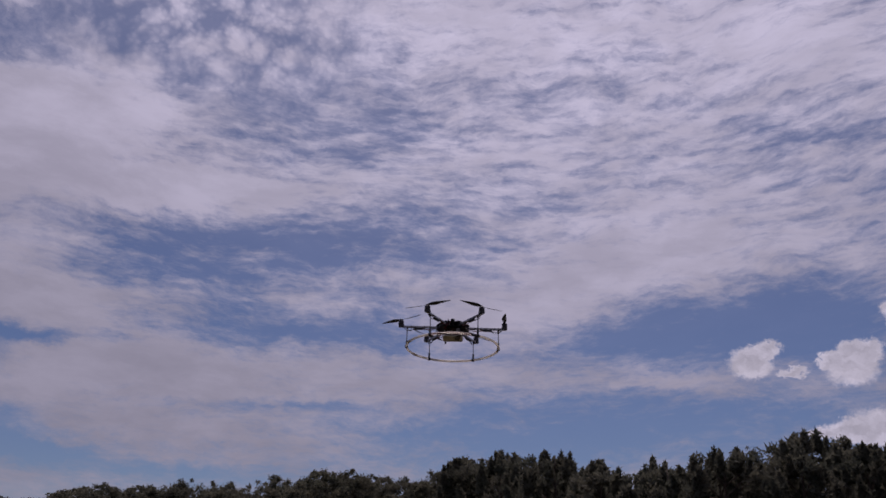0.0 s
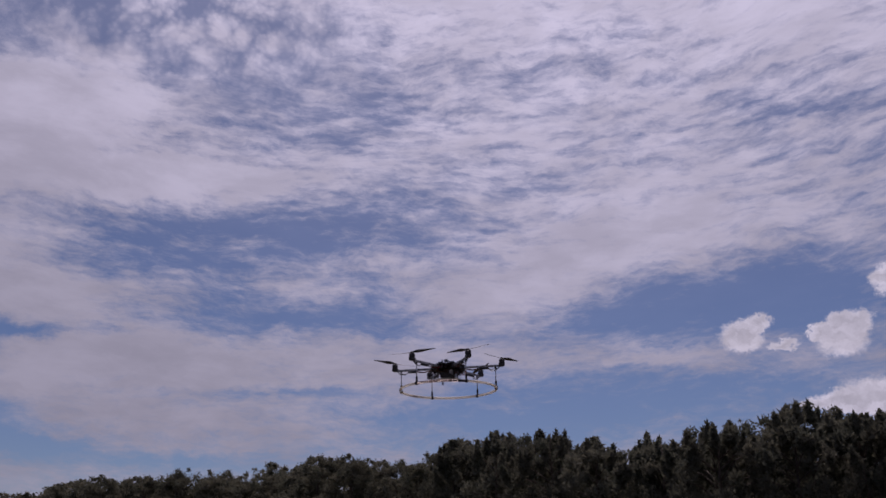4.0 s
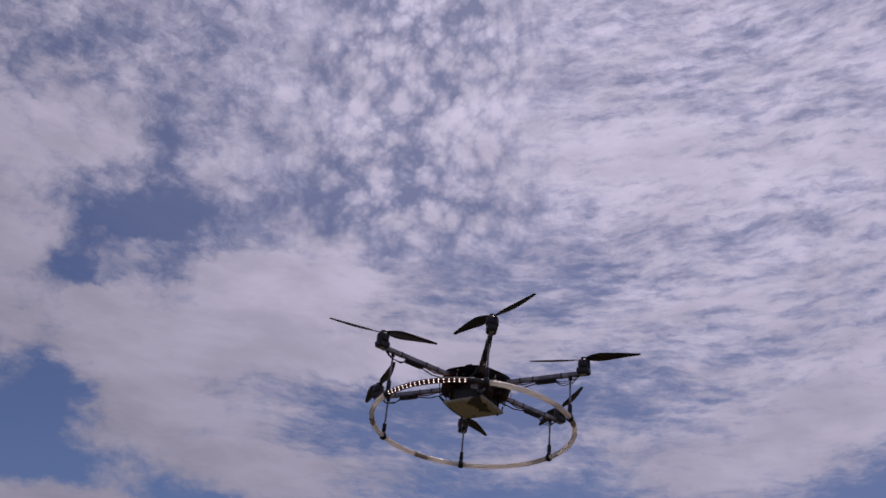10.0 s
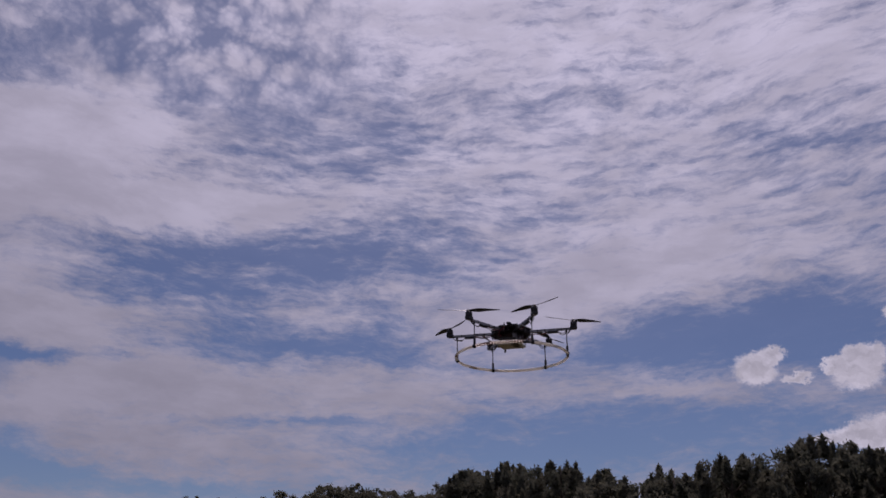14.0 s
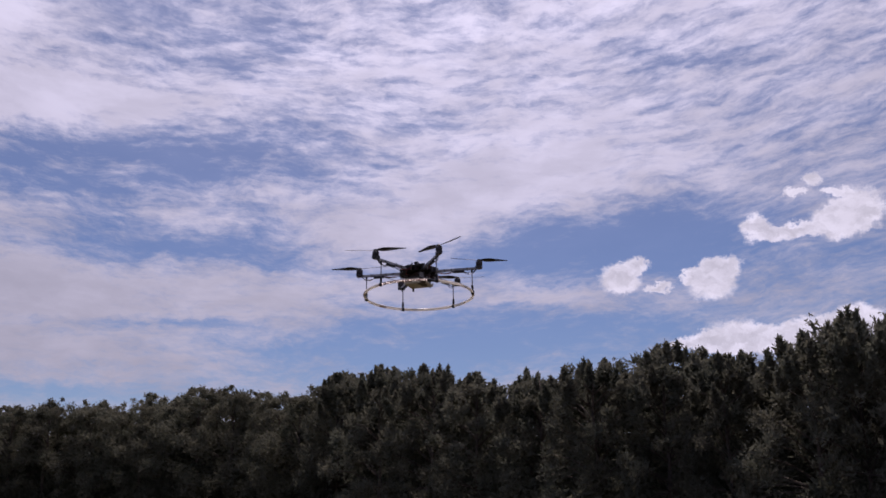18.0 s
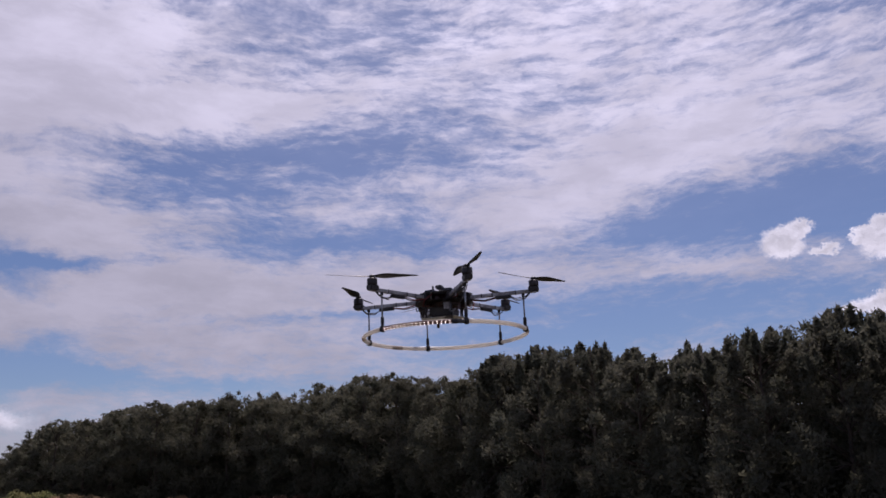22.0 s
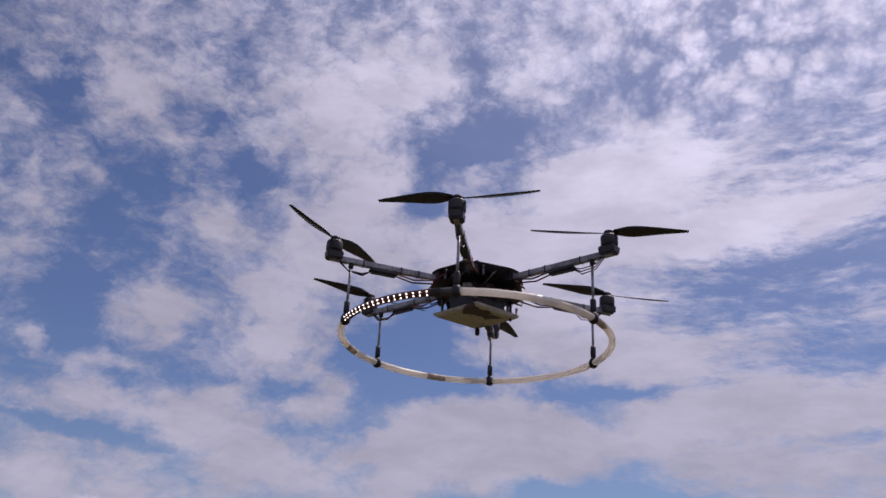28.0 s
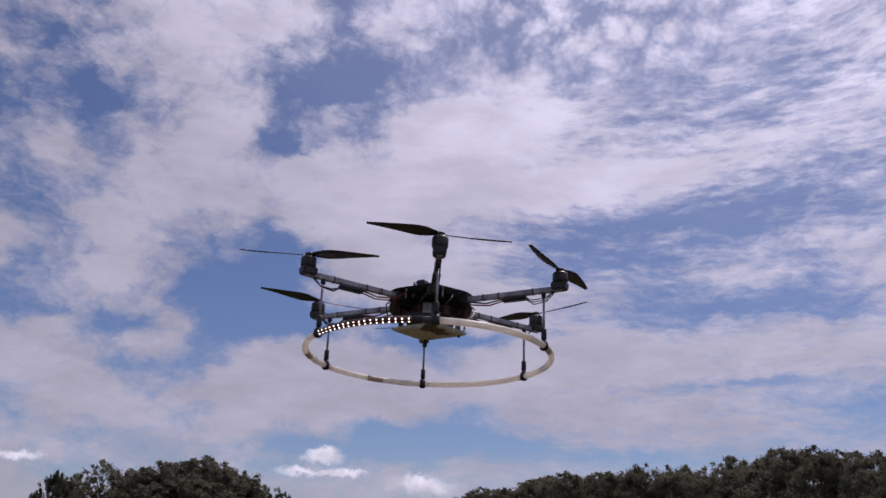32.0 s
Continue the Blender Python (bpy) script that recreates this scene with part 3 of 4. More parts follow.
def leaf_cloud(centres, radii, per, size, stretch=1.0, lift=0.0, flatten=1.0, seed=0):
    """Small leaf quads scattered in clumps: vertices and faces."""
    r = np.random.RandomState(seed)
    verts, faces = [], []
    for (c, rad) in zip(centres, radii):
        count = max(12, int(per * (rad / np.mean(radii)) ** 1.6))
        d = r.normal(size=(count, 3))
        d /= np.linalg.norm(d, axis=1)[:, None]
        rr = rad * r.uniform(0.12, 1.0, count) ** 0.4
        inner = r.uniform(size=count) < 0.28
        rr[inner] *= 0.55
        p = np.asarray(c) + d * rr[:, None] * np.array([1, 1, flatten])
        axis = d + r.normal(scale=0.7, size=(count, 3)) + np.array([0, 0, lift])
        axis /= np.linalg.norm(axis, axis=1)[:, None]
        other = np.cross(axis, r.normal(size=(count, 3)))
        other /= np.linalg.norm(other, axis=1)[:, None] + 1e-9
        s = size * r.uniform(0.6, 1.4, count)[:, None]
        s[inner] *= 1.9
        base = len(verts)
        quads = np.stack([p - axis * s * stretch * 0.5, p + other * s * 0.32, p + axis * s * stretch * 0.5, p - other * s * 0.32], 1).reshape(-1, 3)
        verts.extend(map(tuple, quads))
        faces.extend((base + 4 * i, base + 4 * i + 1, base + 4 * i + 2, base + 4 * i + 3) for i in range(count))
    return verts, faces


def level(verts, height):
    """Scales a crown so that its highest leaf is at the given height."""
    v = np.array(verts)
    return v * np.array([1, 1, height / v[:, 2].max()])


def tree_trunk(height, radius, limbs, r, parent, lean=0.03):
    bm = bmesh.new()
    pts = [Vector((lean * height * (k / 7) ** 2 + 0.06 * math.sin(k * 1.7), 0.05 * math.cos(k * 2.1), height * k / 7)) for k in range(8)]
    tube(pts, [radius * (1.25 if k == 0 else 1.0) * (1 - 0.85 * k / 7) for k in range(8)], 9, bm=bm)
    for c in limbs:
        c = Vector(c)
        at = min(0.9, max(0.25, (c.z - 1.2) / height)) * 7
        k = int(at)
        base = pts[k].lerp(pts[min(7, k + 1)], at - k)
        mid = base.lerp(c, 0.55) + Vector((0, 0, 0.25))
        tube([base, mid, c], [radius * 0.32, radius * 0.2, 0.02], 5, bm=bm)
    return part("trunk", bm, M_BARK, parent)


def broadleaf(seed, height=10.0, width=7.0, label="", low=0.08, per=165, leaf=0.125):
    """A round-headed tree with a ragged crown."""
    r = np.random.RandomState(seed)
    top = new("broadleaf_tree")
    centres, radii = [], []
    for _ in range(58):
        h = r.uniform(low, 0.95)
        spread = width / 2 * math.sin(math.pi * min(0.97, (h - low * 0.4) ** 0.75)) ** 0.75
        a, q = r.uniform(0, 2 * math.pi), spread * r.uniform(0.3, 1.0) ** 0.6
        centres.append((q * math.cos(a), q * math.sin(a), h * height * (1 - 0.06 * r.uniform())))
        radii.append(r.uniform(0.5, 1.0) * (1.2 - 0.45 * h))
    for _ in range(22):
        a, q = r.uniform(0, 2 * math.pi), width / 2 * r.uniform(0.0, 0.8)
        centres.append((q * math.cos(a), q * math.sin(a), height * (r.uniform(0.9, 1.0) - 0.20 * (2 * q / width) ** 1.6)))
        radii.append(r.uniform(0.22, 0.45))
    tree_trunk(height * 0.86, 0.16, centres[:16], r, top)
    v, f = leaf_cloud(centres, radii, per, leaf, 1.1, seed=seed + 1)
    raw("crown", level(v, height), f, M_LEAF, top)
    return tagged(top, label or "dark green broadleaf tree at the wood's edge", "tree", "trees of the woodland edge")


def pine(seed, height=10.0, width=6.4, label="", low=0.06, per=165):
    """A young pine with upright shoots."""
    r = np.random.RandomState(seed)
    top = new("pine_tree")
    centres, radii = [], []
    whorls = 15
    for k in range(whorls):
        h = low + (0.88 - low) * k / (whorls - 1)
        reach = width / 2 * (1 - 0.62 * max(0, h - 0.35)) * r.uniform(0.8, 1.1)
        for j in range(5 if h < 0.75 else 4):
            a = j * 1.6 + k * 0.9 + r.uniform(-0.4, 0.4)
            q = reach * r.uniform(0.45, 0.95)
            centres.append((q * math.cos(a), q * math.sin(a), (h + r.uniform(-0.03, 0.05)) * height))
            radii.append(r.uniform(0.55, 0.9) * (1.15 - 0.5 * h))
    tips, tip_r = [], []
    for _ in range(24):
        a, q = r.uniform(0, 2 * math.pi), width / 2 * r.uniform(0.0, 0.85)
        z = height * (1.0 - 0.26 * (q / width * 2) ** 1.2 - 0.05 * r.uniform())
        for s in range(4):
            tips.append((q * math.cos(a) * (1 - 0.03 * s), q * math.sin(a) * (1 - 0.03 * s), z - 0.24 * s))
            tip_r.append(0.11 + 0.07 * s)
    tree_trunk(height * 0.96, 0.14, centres[::2], r, top, 0.01)
    v, f = leaf_cloud(centres, radii, per, 0.115, 1.6, 0.6, seed=seed + 1)
    v2, f2 = leaf_cloud(tips, tip_r, 52, 0.14, 1.7, 1.2, 1.3, seed=seed + 2)
    f2 = [tuple(i + len(v) for i in q) for q in f2]
    raw("crown", level(v + v2, height), f + f2, M_NEEDLE, top)
    return tagged(top, label or "dark green young pine with upright shoots at the wood's edge", "tree", "trees of the woodland edge")


def shrub(seed, mat, name, label, size=1.6, per=120, leaf=0.2, group="shrubs along the meadow edge"):
    r = np.random.RandomState(seed)
    top = new(name)
    centres = [(r.uniform(-0.6, 0.6) * size, r.uniform(-0.5, 0.5) * size, size * r.uniform(0.18, 0.75)) for _ in range(12)]
    radii = [size * r.uniform(0.2, 0.36) for _ in centres]
    bm = bmesh.new()
    for c in centres[:7]:
        tube([(c[0] * 0.15, c[1] * 0.15, -0.05), (c[0] * 0.6, c[1] * 0.6, c[2] * 0.6), c], [0.03, 0.02, 0.008], 5, bm=bm)
    part("stem", bm, M_BARK, top)
    v, f = leaf_cloud(centres, radii, per, leaf, 1.2, 0.3, seed=seed + 1)
    raw("foliage", v, f, mat, top)
    return tagged(top, label, "shrub", group)


def at_bearing(deg_right, dist):
    return dist * math.sin(radians(deg_right)), dist * math.cos(radians(deg_right))


# the wood's edge: degrees right of ahead and distance; and how many degrees up its tree tops stand
EDGE = [(-30, 94), (-21, 90), (-11, 83), (-5.5, 75), (-1.5, 66), (3.5, 55), (8, 49), (11, 45.5), (15.6, 37.5), (20, 35), (26, 32.5), (35, 30), (48, 30)]
TOPS = [(-30, 1.70), (-28.6, 2.30), (-27.6, 3.10), (-26.5, 4.20), (-25.5, 4.60), (-23.7, 4.80), (-21.8, 5.55), (-20, 5.20), (-17.8, 5.70), (-16, 6.02), (-13.3, 5.70), (-10.2, 6.40),
        (-9, 6.15), (-7, 7.00), (-5.4, 7.25), (-3, 6.82), (-1.5, 6.35), (1.5, 8.10), (3.6, 8.30), (7.8, 8.60), (8.6, 8.80), (10.8, 7.60), (12.5, 7.70), (13.2, 7.96),
        (16.4, 9.05), (19.3, 9.20), (22.6, 9.43), (24.7, 9.04), (26.4, 9.20), (28.1, 9.20), (29.7, 8.70), (31.4, 9.70), (36, 9.90), (48, 9.50)]


def edge_at(u):
    dist = float(np.interp(u, *zip(*EDGE)))
    return dist, float(np.interp(u, *zip(*TOPS)))


def rise(dist, degrees_up):
    """The height of a top that stands so many degrees above the eye's level."""
    return EYE + dist * math.tan(radians(degrees_up))


BUSH = [shrub(300 + 5 * k, M_SCRUB, "scrub_bush", "green scrub bush at the edge of the meadow", 1.6, 300, 0.12) for k in range(3)]
DRY = [shrub(340 + 5 * k, M_DRY, "dry_bush", "tan dried bush among meadow grass", 1.3, 260, 0.15) for k in range(2)]
BRACKEN = [shrub(350 + 5 * k, M_BRACKEN, "bracken_clump", "brown dead bracken clump before the wood", 1.2, 220, 0.13) for k in range(2)]
UNDER = [shrub(360 + 5 * k, M_LEAF, "undergrowth_bush", "dark undergrowth bush beneath the wood's trees", 2.2, 380, 0.14, "undergrowth beneath the trees") for k in range(3)]
OAKS = [broadleaf(100 + 7 * k, 10.0, 6.6 + 0.6 * (k % 3)) for k in range(5)]
FAR_OAKS = [broadleaf(150 + 7 * k, 10.0, 6.8 + 0.5 * k, "dark round-headed tree standing back from the meadow", per=100, leaf=0.17) for k in range(3)]
PINES = [pine(200 + 7 * k, 10.0, 5.8 + 0.5 * (k % 3)) for k in range(4)]
SPARSE = [pine(260, 10.0, 6.6, "tall sparse pine standing above the wood", 0.42, 42)]
AIRY = [broadleaf(270, 10.0, 5.6, "thin-leaved tree with sky showing through its crown", 0.3, 26, 0.2)]
used = set()


def plant(kinds, u, dist, height, widen=1.0):
    src = kinds[rng.randint(len(kinds))]
    x, y = at_bearing(u, dist)
    k = height / 10.0
    m = pose(x, y, ground_height(x, y) - 0.05, 0, 0, rng.uniform(0, 360)) @ Matrix.Diagonal((k * widen, k * widen, k, 1))
    if src.name not in used:
        used.add(src.name)
        src.matrix_basis = m
        return src
    return copy_thing(src, m @ Matrix.Diagonal((*(1 / s for s in src.scale), 1)))


def plant_woodland():
    u = -28.0
    while u < 47:
        dist, up = edge_at(u)
        pine_share = ease(u, -6, 8)
        for row, back in ((0, 0.0), (1, 3.6), (2, 7.5), (3, 11.5), (4, 16.0)):
            if rng.uniform() < (0.0, 0.0, 0.0, 0.2, 0.2)[row]:
                continue
            kinds = FAR_OAKS if row > 1 else PINES if rng.uniform() < pine_share else OAKS
            uu, d = u + rng.uniform(-0.8, 0.8), dist + 2.0 + back + rng.uniform(-1, 1)
            h = rise(d, edge_at(uu)[1]) * rng.uniform(*((0.93, 1.04), (0.94, 1.04), (0.84, 0.96), (0.78, 0.9), (0.72, 0.86))[row])
            plant(kinds, uu, d, h, rng.uniform(0.95, 1.2) * (1.35 if row > 1 else 1.0))
        u += math.degrees(2.7 / dist)
    # the lone tall pine above the others
    plant(SPARSE, 33.6, 32.0, rise(32.0, 11.1), 0.9)
    plant(SPARSE, 35.3, 33.0, rise(33.0, 10.6), 0.85)
    # airy tops that let the sky through
    plant(AIRY, -9.0, 84.0, rise(84.0, 6.35), 0.8)
    plant(AIRY, 1.6, 61.0, rise(61.0, 8.1), 0.7)
    # a clump beyond the scrub
    for uu, d, up, w in ((-51.6, 97, 3.9, 0.8), (-50.6, 98, 4.1, 0.9), (-48.2, 97, 4.2, 1.2), (-47.0, 96, 4.7, 1.2), (-45.8, 95, 5.1, 1.3), (-44.6, 96, 5.4, 1.3), (-43.4, 95, 5.6, 1.3),
                         (-42.3, 96, 5.3, 1.2), (-41.2, 97, 4.7, 1.1), (-40.2, 96, 4.2, 0.9), (-38.7, 97, 3.9, 0.55), (-47.8, 101, 4.3, 1.2), (-49.4, 93, 2.4, 1.0), (-46, 92, 2.6, 1.3),
                         (-42.6, 92, 2.6, 1.3), (-51.5, 92, 1.6, 1.2), (-44.4, 91, 1.8, 1.3), (-40.6, 93, 2.0, 1.2), (-38.9, 92, 1.5, 0.9)):
        plant(FAR_OAKS, uu, d, rise(d, up), w)
        if up > 3.8:
            plant(FAR_OAKS, uu + 0.5, d + 5, rise(d + 5, up - 0.5), w * 1.1)
            plant(FAR_OAKS, uu - 0.4, d - 3, rise(d - 3, up - 1.3), w * 1.2)
            plant(UNDER, uu + 0.3, d - 4, rng.uniform(12, 18), 1.4)
    plant(PINES, -51.8, 95, rise(95, 4.2), 0.6)
    plant(PINES, -52.8, 96, rise(96, 3.0), 0.6)
    plant(AIRY, -49.4, 95, rise(95, 4.95), 1.1)
    # far trees behind the gap and beyond the clump
    for uu, d, up in ((-37.9, 150, 1.7), (-37.2, 152, 2.1), (-36.6, 155, 2.2), (-36.0, 150, 1.7), (-35.4, 150, 1.45), (-34.8, 150, 1.6), (-34.2, 152, 2.3), (-33.6, 150, 2.1), (-33.1, 152, 2.35), (-32.5, 150, 2.2), (-31.9, 148, 2.5), (-31.3, 145, 2.7), (-30.9, 143, 3.05),
                      (-30.4, 146, 2.3), (-29.8, 152, 1.6), (-29.2, 150, 1.7), (-28.6, 150, 2.15), (-28.0, 150, 1.9), (-53.4, 190, 2.0), (-54.3, 195, 1.8), (-55.2, 190, 1.9), (-56.2, 190, 2.0), (-57.3, 195, 2.0),
                      (-58.4, 190, 2.0), (-59.5, 190, 1.9), (-60.6, 195, 1.8), (-61.7, 190, 1.9), (-62.8, 190, 1.8), (-53.9, 184, 1.5), (-55.8, 184, 1.6), (-57.8, 184, 1.5), (-59.0, 184, 1.6), (-61.2, 184, 1.5), (-64, 190, 1.8)):
        plant(FAR_OAKS if rng.uniform() < 0.6 else PINES, uu + rng.uniform(-0.2, 0.2), d, rise(d, up), 1.35)
        plant(UNDER, uu + rng.uniform(-0.5, 0.5), d - 4, rng.uniform(12, 20), 1.6)
        if d > 180:
            plant(FAR_OAKS, uu + rng.uniform(0.2, 0.7), d + 8, rise(d + 8, up - 0.15), 1.5)


plant_woodland()

def plant_scrub():
    for k in range(60):
        u = -24 - 15 * (k + rng.uniform(0, 1)) / 60
        plant(BUSH if u < -29 or rng.uniform() < 0.3 else DRY, u, rng.uniform(82, 91), rng.uniform(8, 14), 1.3)
    for k in range(22):
        plant(DRY, -19 - 10 * rng.uniform(), rng.uniform(81, 88), rng.uniform(6, 10), 1.5)
    u = -28.0
    while u < 46:
        dist, _ = edge_at(u)
        plant(UNDER, u, dist + 1.0 + rng.uniform(0, 2.5), rng.uniform(7, 13), 1.2)
        plant(UNDER, u + 1, dist + 6 + rng.uniform(0, 4), rng.uniform(10, 18), 1.3)
        u += math.degrees(2.6 / dist)
    plant(UNDER, 10.75, 44.0, 3.6, 1.2)
    for k in range(34):
        plant(BRACKEN, -19.5 + 13 * (k + rng.uniform(0, 1)) / 34, rng.uniform(77, 82), rng.uniform(5, 8), 1.5)


plant_scrub()


def meadow_tufts():
    """Loose blades over the meadow and pale tufts on the bare strip."""
    r = np.random.RandomState(5)
    verts, faces = [], []
    for _ in range(26000):
        u, d = r.uniform(-62, 44), 16 + 66 * r.uniform() ** 0.8
        if d > edge_at(u)[0] + 1 and u > -30:
            continue
        x, y = at_bearing(u, d)
        z = ground_height(x, y)
        deep = y + 0.33 * x
        if r.uniform() < (0.70 if 19 < deep < 34 else 0.6):
            continue
        bare = 19 < deep < 34
        h = r.uniform(0.03, 0.10) if bare else r.uniform(0.02, 0.05)
        for _ in range(4):
            a, b = r.uniform(0, 2 * math.pi), len(verts)
            w, lean = 0.012 + 0.0006 * d, r.uniform(0.02, 0.07) if bare else r.uniform(0.06, 0.16)
            ca, sa = math.cos(a), math.sin(a)
            x, y = x + r.normal(scale=0.03), y + r.normal(scale=0.03)
            verts.extend(((x - w * ca, y - w * sa, z - 0.02), (x + w * ca, y + w * sa, z - 0.02), (x - lean * sa, y + lean * ca, z + h)))
            faces.append((b, b + 1, b + 2))
    tagged(raw("meadow_grass", verts, faces, M_STRAW), "dry yellow-green meadow grass", "grass", kind="stuff")


meadow_tufts()


def boulder(u, dist, size):
    bm = bmesh.new()
    bmesh.ops.create_icosphere(bm, subdivisions=3, radius=0.5)
    for v in bm.verts:
        k = 1 + 0.35 * noise.noise(v.co * 2.1 + Vector((dist, 0, 0)))
        v.co = Vector((v.co.x * 1.3 * k, v.co.y * k, v.co.z * 0.7 * k)) * size
    x, y = at_bearing(u, dist)
    ob = part("boulder", smooth(bm), M_STONE)
    ob.matrix_basis = pose(x, y, ground_height(x, y) + 0.2 * size)
    tagged(ob, "pale grey boulder in dry meadow grass", "rock", "boulders in the meadow")


boulder(-19.4, 80, 1.0)
boulder(-20.8, 80.5, 0.7)
boulder(-40.0, 80, 0.9)


def marker_flag(u, dist, seed, height, drop, width, lean):
    """A thin stake with a limp white plastic sheet that tapers to a torn tip."""
    top = new("marker_flag")
    part("stake", tube([(0, 0, -0.1), (0.01, 0, height * 0.5), (0.0, 0, height)], 0.008, 8), M_ROD, top)
    bm = bmesh.new()
    rows = []
    for k in range(19):
        f = k / 18
        w = width * (0.35 + 0.65 * min(1.0, f / 0.22)) * (1.0 if f < 0.45 else 1.0 - 0.8 * ((f - 0.45) / 0.55) ** 1.3)
        row = []
        for j in range(9):
            q = j / 8
            x = 0.008 + w * q - lean * f
            y = 0.022 * math.sin(7 * q + 3 * f + seed) * (0.4 + f) + 0.006 * math.sin(23 * f + 5 * q)
            row.append(bm.verts.new((x, y, height - drop * f + 0.05 * (1 - f) * (0.5 - abs(q - 0.3)))))
        rows.append(row)
    for a, b in zip(rows, rows[1:]):
        for j in range(8):
            bm.faces.new((a[j], a[j + 1], b[j + 1], b[j])).smooth = True
    bmesh.ops.solidify(bm, geom=bm.faces[:], thickness=0.002)
    part("sheet", bm, M_WHITE, top, "limp white plastic sheet")
    x, y = at_bearing(u, dist)
    top.matrix_basis = pose(x, y, ground_height(x, y), 0, 0, -u)
    return tagged(top, "white plastic flag on a thin stake in the meadow", "flag", "marker flags")


marker_flag(-33.95, 9.5, 0.0, 1.67, 0.45, 0.125, 0.10)
marker_flag(-41.3, 11.0, 1.7, 1.70, 0.60, 0.085, 0.05)

# ---- hexacopter ----
ARM, RING_R, RING_Z, PROP_Z = 0.48, 0.422, -0.19, 0.066
drone = tagged(new("hexacopter"), "black hexacopter carrying a milky plastic ring in flight", "drone")
rotors = []


def spoke(k):
    a = radians(60 * k)
    return Vector((math.cos(a), math.sin(a), 0)), Vector((-math.sin(a), math.cos(a), 0)), Matrix.Rotation(a, 3, "Z")


def blade_mesh(twist):
    """Two tapered, twisted blades with a hub."""
    bm = bmesh.new()
    for s in (0, 1):
        turn = Matrix.Rotation(math.pi * s, 3, "Z")
        rows = []
        for k in range(15):
            f = k / 14
            r = 0.012 + 0.217 * f
            chord = 0.016 + 0.030 * math.sin(math.pi * min(1, f * 1.55 + 0.05)) ** 1.2 if f < 0.32 else 0.046 * (1 - 0.72 * ((f - 0.32) / 0.68) ** 1.15)
            pitch = twist * radians(24 - 17 * f)
            sweep = twist * (0.004 - 0.016 * f * f)
            row = []
            for q, lift in ((-0.5, 0.0), (-0.2, 0.0022), (0.2, 0.0018), (0.5, 0.0), (0.2, -0.001), (-0.2, -0.001)):
                y, z = q * chord, lift * (1.2 - f)
                row.append(bm.verts.new(turn @ Vector((r, y * math.cos(pitch) - z * math.sin(pitch) + sweep, y * math.sin(pitch) + z * math.cos(pitch) + 0.006 * f))))
            rows.append(row)
        for a, b in zip(rows, rows[1:]):
            for j in range(6):
                bm.faces.new((a[j], a[(j + 1) % 6], b[(j + 1) % 6], b[j])).smooth = True
        bm.faces.new(rows[-1])
        bm.faces.new(rows[0][::-1])
    bmesh.ops.recalc_face_normals(bm, faces=bm.faces[:])
    return bm


